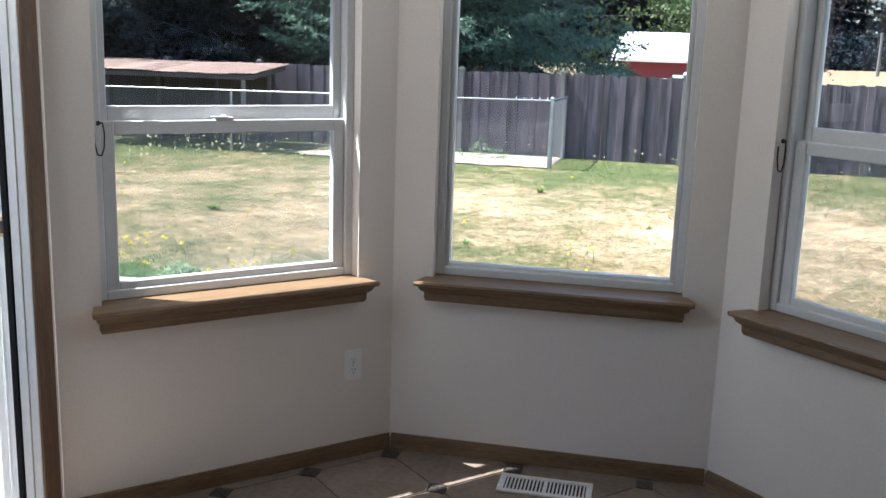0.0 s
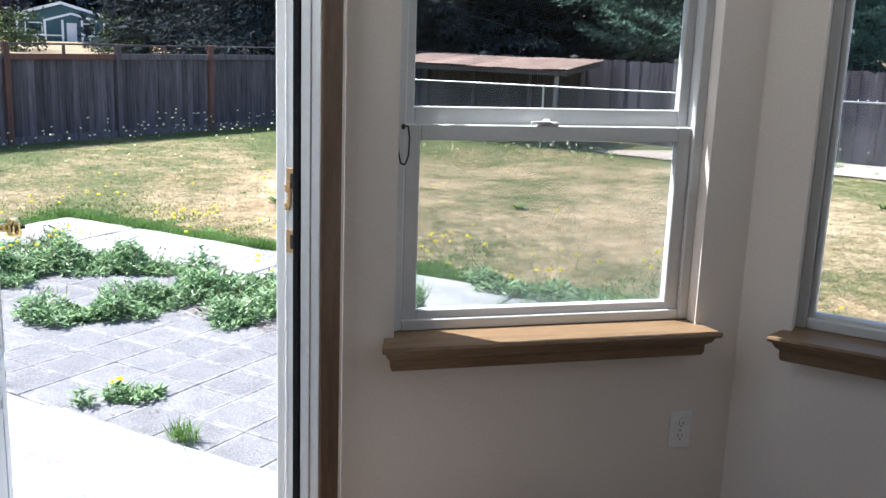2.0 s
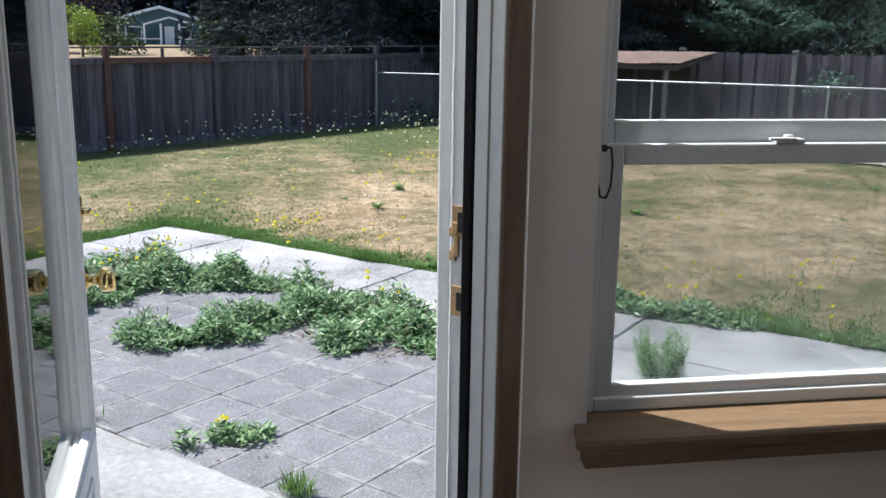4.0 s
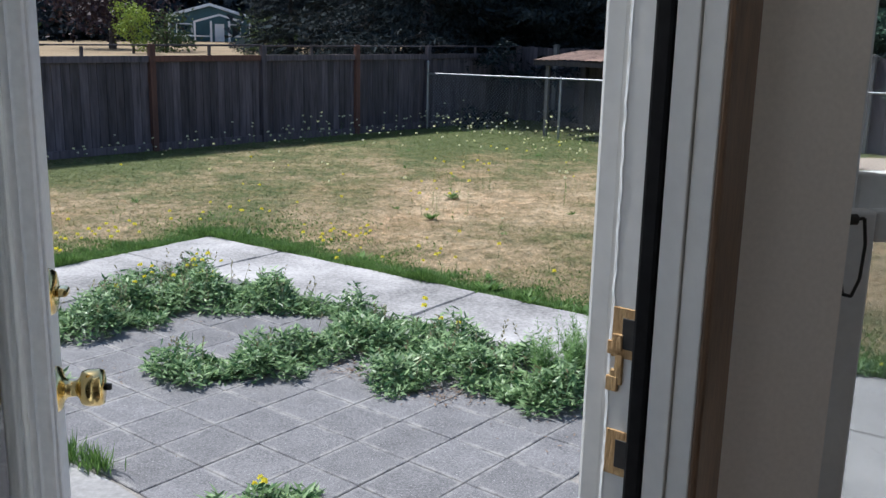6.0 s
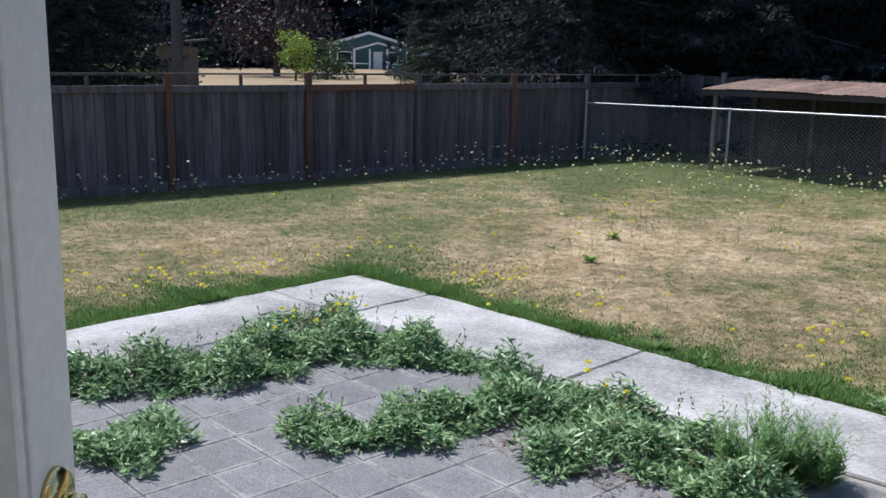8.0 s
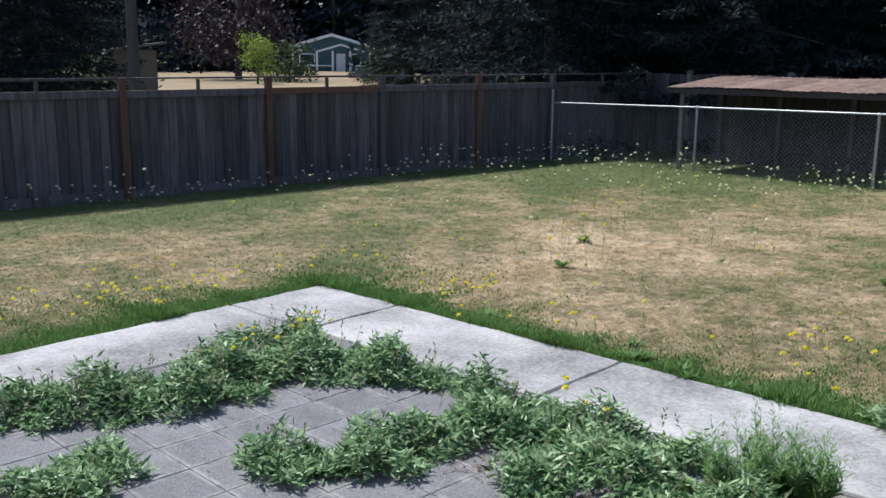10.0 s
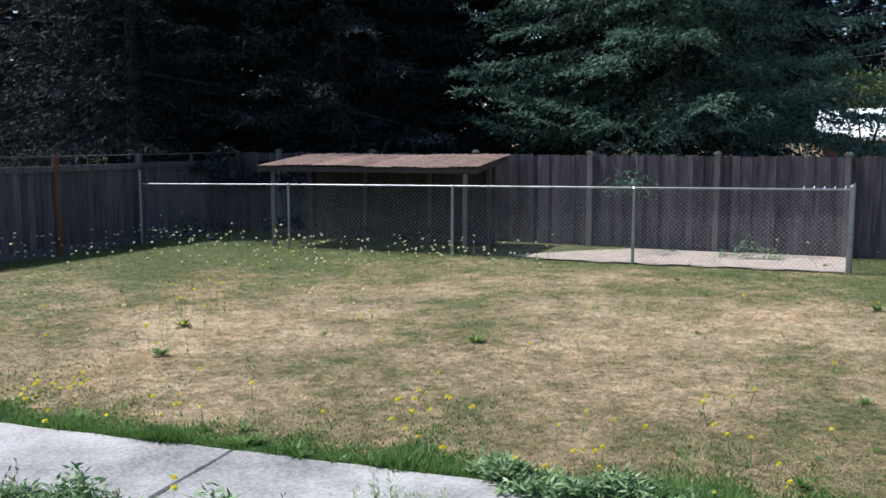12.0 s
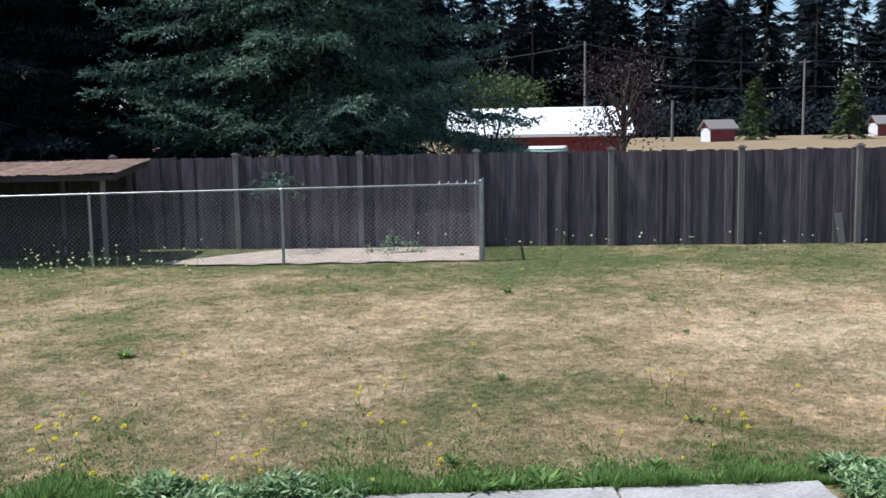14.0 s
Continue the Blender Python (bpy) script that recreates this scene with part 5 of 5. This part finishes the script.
PATIO_Z = -0.378
WM = PF @ pose(0, 0, PATIO_Z)
MASSES = (
    ("broad leafy weed mat over the corner of the pavers", 0.20, [(1.05, -2.9, 0.30, 0.26), (1.22, -2.55, 0.33, 0.3), (1.40, -2.2, 0.33, 0.3), (1.42, -1.85, 0.34, 0.3), (1.15, -1.55, 0.34, 0.32), (1.5, -1.35, 0.36, 0.3), (1.05, -1.15, 0.2, 0.2), (0.95, -3.3, 0.28, 0.3)], 28),
    ("leafy weed clump beside the concrete walk", 0.17, [(1.95, -1.2, 0.30, 0.24), (1.72, -1.05, 0.25, 0.15), (2.2, -1.08, 0.15, 0.14)], 6),
    ("rounded weed clump growing from the paver joints", 0.17, [(2.58, -2.32, 0.24, 0.22), (2.78, -2.08, 0.26, 0.24), (2.80, -1.78, 0.22, 0.24), (2.45, -2.45, 0.14, 0.12)], 4),
    ("long weed clump along the edge of the walk", 0.16, [(2.85, -1.35, 0.28, 0.3), (3.15, -1.4, 0.28, 0.28), (3.42, -1.45, 0.28, 0.28), (3.6, -1.25, 0.28, 0.22), (3.5, -1.8, 0.22, 0.16), (3.82, -1.42, 0.22, 0.22), (2.6, -1.1, 0.24, 0.13), (3.0, -1.06, 0.26, 0.13), (3.4, -1.03, 0.26, 0.12), (3.8, -1.08, 0.24, 0.13)], 6),
    ("dense weed bush at the end of the paved corner", 0.16, [(4.02, -1.5, 0.2, 0.18), (4.2, -1.55, 0.2, 0.17), (4.32, -1.45, 0.18, 0.17)], 8),
    ("low weed clump on the pavers by the door", 0.12, [(2.02, -3.2, 0.28, 0.24), (1.92, -2.95, 0.24, 0.16)], 2),
    ("broad weed clump creeping over the edge of the walk", 0.10, [(4.75, -0.06, 0.30, 0.16), (5.05, -0.02, 0.26, 0.14), (4.5, 0.05, 0.25, 0.14), (5.35, 0.05, 0.2, 0.12)], 2),
    ("leafy weeds closing over the end of the walk", 0.10, [(8.15, -0.25, 0.26, 0.3), (8.2, 0.08, 0.3, 0.2), (8.3, -0.65, 0.26, 0.3)], 0),
    ("small flowering weed at the edge of the concrete pad", 0.11, [(3.92, -3.12, 0.11, 0.09), (4.0, -3.03, 0.09, 0.08), (3.82, -3.3, 0.06, 0.05)], 0),
    ("grass tuft at the edge of the concrete pad", 0.09, [(3.12, -3.36, 0.10, 0.05), (4.53, -3.36, 0.07, 0.05), (2.95, -3.38, 0.08, 0.04)], 0),
)
for label, hgt, spots_, seeds in MASSES:
    wt = thing("weed_patch", WM, label, "weeds", "weeds on the patio")
    if label.startswith("grass"):
        tri_soup("leaves", grass_tuft(spots_, 170, hgt * 1.3, rng), VERGE, wt)
        continue
    tri_soup("leaves", weed_mass([(a, b_, c * 1.18, d * 1.18) for a, b_, c, d in spots_], 520, hgt * 1.5, 0.056, rng), WEED, wt)
    if seeds:
        tagged(tri_soup("seed_stem", seed_stems(spots_, max(1, int(seeds * 0.5)), hgt * 1.2, rng), WEED_DRY, wt), kind="stuff")
pw = thing("pen_weed", CLM @ pose(0, 0, GZ), "leafy green weed growing in the dog run", "weed")
tri_soup("leaves", weed_mass([(10.25, 1.1, 0.3, 0.2), (10.6, 1.15, 0.25, 0.2), (9.9, 1.2, 0.14, 0.14)], 110, 0.5, 0.06, rng), WEED, pw)
fw = thing("feathery_weed", WM, "tall feathery green weed at the walk's edge", "weed")
for fx, fy, fh in ((4.3, -1.15, 0.46), (4.2, -1.3, 0.4), (4.42, -1.12, 0.36), (5.28, -1.26, 0.36)):
    tri_soup("stalk", feathery(fx, fy, rng, fh), FEATHER, fw)


# ---- lawn blades, verge and flowers ----
def to_world(x, y):
    a = radians(-42.4)
    return -0.94 + x * math.cos(a) - y * math.sin(a), 10.35 + x * math.sin(a) + y * math.cos(a)


def lawn_points(n, y0, y1, rng):
    az = np.radians(rng.uniform(8, 125, n))
    d = y0 * (y1 / y0) ** rng.random(n)
    p = np.stack([0.1 + d * np.cos(az), 3.0 + d * np.sin(az)], 1)
    a = radians(-42.4)
    lx = (p[:, 0] + 0.94) * math.cos(a) + (p[:, 1] - 10.35) * math.sin(a)
    ly = -(p[:, 0] + 0.94) * math.sin(a) + (p[:, 1] - 10.35) * math.cos(a)
    keep = (ly > 0.02) | (lx < -0.07) | (lx > 7.9)
    for q0, q1 in ((LF0, LF1), (BF0, BF1)):
        keep &= ((q1.x - q0.x) * (p[:, 1] - q0.y) - (q1.y - q0.y) * (p[:, 0] - q0.x)) < -0.05
    keep &= p[:, 1] > 3.4
    return p[keep], d[keep]


p2, dd = lawn_points(900000, 4.0, 21.0, rng)
n = len(p2)
b = rng.random(n) * 6.283
way = unit(np.stack([np.cos(b) * 0.9, np.sin(b) * 0.9, rng.uniform(0.04, 0.42, n)], 1))
hh = rng.uniform(0.018, 0.055, n) * (1 + 0.02 * dd)
blades = np.empty((n, 3, 3))
foot = np.column_stack([p2, np.full(n, GZ)])
sidev = np.stack([-np.sin(b), np.cos(b), np.zeros(n)], 1) * (0.0014 + 0.0004 * dd)[:, None]
blades[:, 0], blades[:, 1], blades[:, 2] = foot - sidev, foot + sidev, foot + way * hh[:, None]
tagged(tri_soup("lawn_grass", blades, BLADE), "short half-dry lawn grass, tan with green patches", "grass", kind="stuff")

# lush verge along both legs of the walk and round its end
n = 215000
u = rng.random(n)
legA = u < 0.46
t = np.where(legA, rng.uniform(-0.25, 8.3, n), rng.uniform(-6.5, 0.25, n))
wide = np.where(legA, 0.42 * (rng.random(n) < 0.4), 0.5 * (rng.random(n) < 0.7)) + 0.17          # a lush edge, then short clover thinning out into the lawn
w = np.abs(rng.normal(0, 1, n) * wide * (0.8 + 0.35 * np.sin(t * 2.3) + 0.25 * np.sin(t * 5.1)))
lx = np.where(legA, t, -0.06 - w)
ly = np.where(legA, w, t)
turn = np.where(legA, t < 0, t > 0)                     # a fan of the same growth round the outer corner
ang = rng.uniform(0.5, 1.0, n) * math.pi
lx, ly = np.where(turn, w * np.cos(ang) - 0.05, lx), np.where(turn, w * np.sin(ang), ly)
wx, wy = -0.94 + lx * math.cos(radians(-42.4)) - ly * math.sin(radians(-42.4)), 10.35 + lx * math.sin(radians(-42.4)) + ly * math.cos(radians(-42.4))
b = rng.random(n) * 6.283
way = unit(np.stack([np.cos(b), np.sin(b), rng.uniform(0.5, 2.4, n)], 1))
ln = rng.uniform(0.03, 0.125, n) * np.maximum(0.28, np.exp(-w * 2.2)) * np.maximum(0.5, 0.66 + 0.3 * np.sin(t * 3.7) + 0.3 * np.sin(t * 8.3 + 1) + 0.2 * np.sin(t * 17.0))
broad = np.where((rng.random(n) < 0.35) & (ln < 0.05), 0.4, 0.04)
vg = tri_soup("verge_grass", spikes(np.column_stack([wx, wy, np.full(n, GZ)]), way, ln, 0.006 + ln * broad, np.tile(np.array([0.0, 0.0, 1.0]), (n, 1))), VERGE)
tagged(vg, "lush green grass and weeds edging the walk", "grass", kind="stuff")


def rosette(x, y, r, k, rng):
    a = rng.random(k) * 6.283
    way = unit(np.stack([np.cos(a), np.sin(a), rng.uniform(0.15, 1.0, k)], 1))
    return kites(np.tile(np.array([x, y, GZ + 0.01]), (k, 1)) + rng.normal(0, 0.015, (k, 3)) * np.array([1, 1, 0]), way, r * rng.uniform(0.6, 1.15, k), np.full(k, r * 0.2))


ros = []
for i in range(34):
    t = rng.uniform(-0.1, 8.1)
    x, y = to_world(t, abs(rng.normal(0.1, 0.14)))
    ros.append(rosette(x, y, rng.uniform(0.07, 0.15), 26, rng))
for i in range(30):
    az, d = radians(rng.uniform(20, 110)), rng.uniform(6, 15)
    x, y = 0.1 + d * math.cos(az), 3 + d * math.sin(az)
    a = radians(-42.4)
    if -(x + 0.94) * math.sin(a) + (y - 10.35) * math.cos(a) > 0.3:
        ros.append(rosette(x, y, rng.uniform(0.05, 0.09), 16, rng))
for x, y in ((1.10, 11.25), (1.46, 12.45), (3.77, 10.66), (8.38, 10.33)):
    ros.append(rosette(x, y, 0.11, 40, rng))
tagged(tri_soup("lawn_weeds", np.concatenate(ros), VERGE), "dandelion rosettes and dark weed tufts in the lawn", "weeds", kind="stuff")


def flower_set(name, pts, material, size, label):
    """Small domed heads on thin leafy stems."""
    q, stems = [], []
    for x, y, h in pts:
        k = 11
        a = np.arange(k) * 2.4 + rng.random()
        way = unit(np.stack([np.cos(a), np.sin(a), np.linspace(-0.3, 1.6, k)], 1))
        top = np.array([x + rng.normal(0, 0.03), y + rng.normal(0, 0.03), GZ + h])
        s = size * rng.uniform(0.7, 1.25)
        q.append(kites(np.tile(top, (k, 1)), way, np.full(k, s * 0.8), np.full(k, s * 0.8), unit(rng.normal(0, 1, (k, 3)))))
        f0 = np.array([[x, y, GZ]])
        way = unit(top[None] - f0)
        stems.append(kites(f0, way, np.array([np.linalg.norm(top - f0[0])]), np.array([0.006]), np.array([[1.0, 0.3, 0]])))
        k = int(3 + h * 22)
        u = rng.random(k) ** 1.6 * 0.75
        a = rng.random(k) * 6.283
        stems.append(kites(f0 + (top[None] - f0) * u[:, None], unit(np.stack([np.cos(a), np.sin(a), rng.uniform(0.1, 1.2, k)], 1)), rng.uniform(0.02, 0.06, k) * (1.1 - u), np.full(k, 0.009)))
    ob = thing(name, Matrix(), label, "flowers", kind="stuff")
    tri_soup("petals", np.concatenate(q), material, ob)
    tri_soup("stems", np.concatenate(stems), VERGE, ob)


yel, pal = [], []
for i in range(26):
    t = rng.choice((0.3, 1.2, 2.2, 4.1, 4.5, 5.6, 7.1)) + rng.normal(0, 0.28)
    x, y = to_world(t, abs(rng.normal(0.25, 0.3)))
    yel.append((x, y, rng.uniform(0.06, 0.2)))
for i in range(24):
    x, y = to_world(rng.normal(-0.55, 0.3), rng.uniform(-2.6, 0.1))
    yel.append((x, y, rng.uniform(0.06, 0.18)))
for cx, cy, k, sp, h0, h1 in ((-2.33, 9.83, 22, 0.28, 0.08, 0.2), (-0.74, 11.13, 10, 0.25, 0.1, 0.24), (0.21, 10.1, 16, 0.16, 0.06, 0.14), (2.33, 8.49, 7, 0.16, 0.1, 0.2), (1.08, 11.25, 6, 0.16, 0.25, 0.42),
                              (1.46, 12.45, 4, 0.08, 0.3, 0.5), (4.31, 8.06, 5, 0.12, 0.1, 0.18), (5.95, 6.66, 4, 0.14, 0.08, 0.14), (2.4, 8.69, 5, 0.15, 0.08, 0.16), (3.17, 7.69, 3, 0.12, 0.1, 0.18),
                              (3.62, 7.19, 3, 0.1, 0.15, 0.24), (5.2, 5.7, 6, 0.25, 0.06, 0.14), (2.6, 13.3, 7, 0.5, 0.2, 0.4), (2.9, 7.3, 3, 0.1, 0.08, 0.15)):
    for i in range(k):
        yel.append((cx + rng.normal(0, sp), cy + rng.normal(0, sp), rng.uniform(h0, h1)))
for i in range(60):
    az, d = radians(rng.uniform(15, 108)), rng.uniform(5.5, 15)
    x, y = 0.1 + d * math.cos(az), 3 + d * math.sin(az)
    a = radians(-42.4)
    if -(x + 0.94) * math.sin(a) + (y - 10.35) * math.cos(a) > 0.2:
        yel.append((x, y, rng.uniform(0.05, 0.14)))
for i in range(200):
    f = LF0 + ldir * rng.uniform(4, LLEN - 2)
    off = abs(rng.normal(0.2, 0.3)) + 0.1
    pal.append((f.x + ldir.y * off, f.y - ldir.x * off, abs(rng.normal(0.1, 0.14)) + 0.06))
for i in range(140):
    lx_, ly_ = rng.uniform(0.2, 7.6), -abs(rng.normal(0.1, 0.35)) - 0.05
    q = CLM @ Vector((lx_, ly_, 0))
    pal.append((q.x, q.y, abs(rng.normal(0.1, 0.14)) + 0.05))
for i in range(90):                                  # thinning out over the greener corner of the lawn
    q = CLM @ Vector((rng.uniform(-1.0, 7.0), -abs(rng.normal(0, 2.6)) - 0.3, 0))
    if side_of((q.x, q.y), LF0, LF1) < -0.3:
        pal.append((q.x, q.y, abs(rng.normal(0.08, 0.1)) + 0.05))
for i in range(40):
    f = BF0 + bdir * rng.uniform(10, BLEN - 5)
    pal.append((f.x + bdir.y * 0.3 * rng.random(), f.y - bdir.x * 0.3 * rng.random() - 0.2, rng.uniform(0.08, 0.3)))
for ex, ey, k in ((1.4, -1.3, 14), (1.25, -1.75, 8), (3.9, -3.12, 3), (3.35, -1.2, 4)):
    for i in range(k):
        sp = 0.10 if ex < 3.5 else 0.04
        x, y = to_world(ex + rng.normal(0, sp), ey + rng.normal(0, sp))
        yel.append((x, y, rng.uniform(0.14, 0.3) if ex < 3.5 else rng.uniform(0.08, 0.14)))
flower_set("dandelions", yel, YELLOW, 0.024, "yellow dandelion flowers scattered in the lawn")
flower_set("pale_flowers", pal, PALE, 0.027, "pale cream flower heads standing along the fences")

# dry litter round the weeds
q = []
for ex, ey, sp, k in ((3.19, -1.78, 0.07, 110), (3.78, -1.72, 0.10, 170), (3.0, -1.62, 0.15, 80), (2.3, -2.3, 0.2, 40), (1.9, -1.7, 0.25, 60), (4.5, -1.75, 0.2, 40), (4.0, -3.25, 0.15, 30), (3.0, -2.8, 0.6, 8)):
    pts = np.stack([rng.normal(ex, sp, k), rng.normal(ey, sp, k), np.full(k, PATIO_Z + 0.008)], 1)
    b = rng.random(k) * 6.283
    ln = rng.uniform(0.008, 0.032, k)
    q.append(kites(pts, unit(np.stack([np.cos(b), np.sin(b), rng.uniform(0.0, 0.25, k)], 1)), ln, ln * 0.35))
lit = tri_soup("leaf_litter", np.concatenate(q), LITTER)
lit.matrix_world = PF
tagged(lit, "dry reddish-brown leaf litter on the pavers", "leaf litter", kind="stuff")

# ---- pieces: pavers and floor tiles ----
PP = 0.3125
fld = thing("patio", PF, "grey square concrete pavers with dark weedy joints", "patio", kind="structure")
pm = []
rs = random.Random(21)
for k in range(4):
    bm = B()
    box(bm, -PP / 2 + 0.0022, -PP / 2 + 0.0022, -0.045, PP / 2 - 0.0022, PP / 2 - 0.0022, 0.0)
    top = [v for v in bm.verts if v.co.z > -0.01]
    e = [ed for ed in bm.edges if all(v in top for v in ed.verts)]
    bmesh.ops.bevel(bm, geom=e, offset=0.004, segments=1, affect="EDGES")
    pm.append(mesh_of("paver", bm, PAVER))
TC, TS = math.cos(radians(3.0)), math.sin(radians(3.0))      # the patio is laid a little askew to the walk
for i in range(-9, 9):
    for j in range(-9, 7):
        cx, cy = 3.17 + PP * (i + 0.5), -2.42 + PP * (j + 0.5)
        ux, uy = cx - 3.17, cy + 2.42
        cx, cy = 3.17 + ux * TC + uy * TS, -2.42 - ux * TS + uy * TC
        if cx < 0.78 or cy > -0.84:
            continue
        if cx > 2.95 and cy < -3.5:
            continue
        if cx > 4.85 and cy > -2.15:
            continue
        place("paver", pm[rs.randrange(4)], fld, pose(cx, cy, PATIO_Z + rs.uniform(-0.0015, 0.0015), rs.uniform(-0.25, 0.25), rs.uniform(-0.25, 0.25), rs.uniform(-0.5, 0.5) - 3.0 + 90 * rs.randrange(4)))

TP = 0.333
bm = B()
c, hf = 0.045, TP / 2 - 0.0025
ring = [(hf - c, hf), (-hf + c, hf), (-hf, hf - c), (-hf, -hf + c), (-hf + c, -hf), (hf - c, -hf), (hf, -hf + c), (hf, hf - c)]
up_ = [bm.verts.new((x * 0.996, y * 0.996, 0.0)) for x, y in ring]
lo_ = [bm.verts.new((x, y, -0.007)) for x, y in ring]
bm.faces.new(up_)
for i in range(8):
    bm.faces.new((lo_[i], lo_[(i + 1) % 8], up_[(i + 1) % 8], up_[i]))
bmesh.ops.recalc_face_normals(bm, faces=bm.faces)
tile_me = mesh_of("tile", bm, TILE)
bm = B()
box(bm, -0.029, -0.029, -0.007, 0.029, 0.029, 0.0006)
for sx, sy in ((1, 1), (1, -1), (-1, 1), (-1, -1), (0, 0)):
    box(bm, sx * 0.014 - 0.007, sy * 0.014 - 0.007, 0.0, sx * 0.014 + 0.007, sy * 0.014 + 0.007, 0.0022)
acc_me = mesh_of("accent_tile", bm, ACCENT)
for i in range(-12, 4):
    for j in range(-15, 2):
        x, y = 1.742 + TP * i, 2.915 + TP * j

        def inside(px, py, pad_):
            return px < 2.6 - pad_ and py < 2.97 - pad_ and px + py < 4.745 - pad_ * 1.41 and py - px < 2.41 - pad_ * 1.41
        if inside(x, y, -0.03):
            place("accent_tile", acc_me, floor, pose(x, y, 0, 0, 0, 45))
        if inside(x + TP / 2, y + TP / 2, -0.16):
            place("tile", tile_me, floor, pose(x + TP / 2, y + TP / 2, 0, 0, 0, 90 * ((i * 7 + j * 3) % 4)))
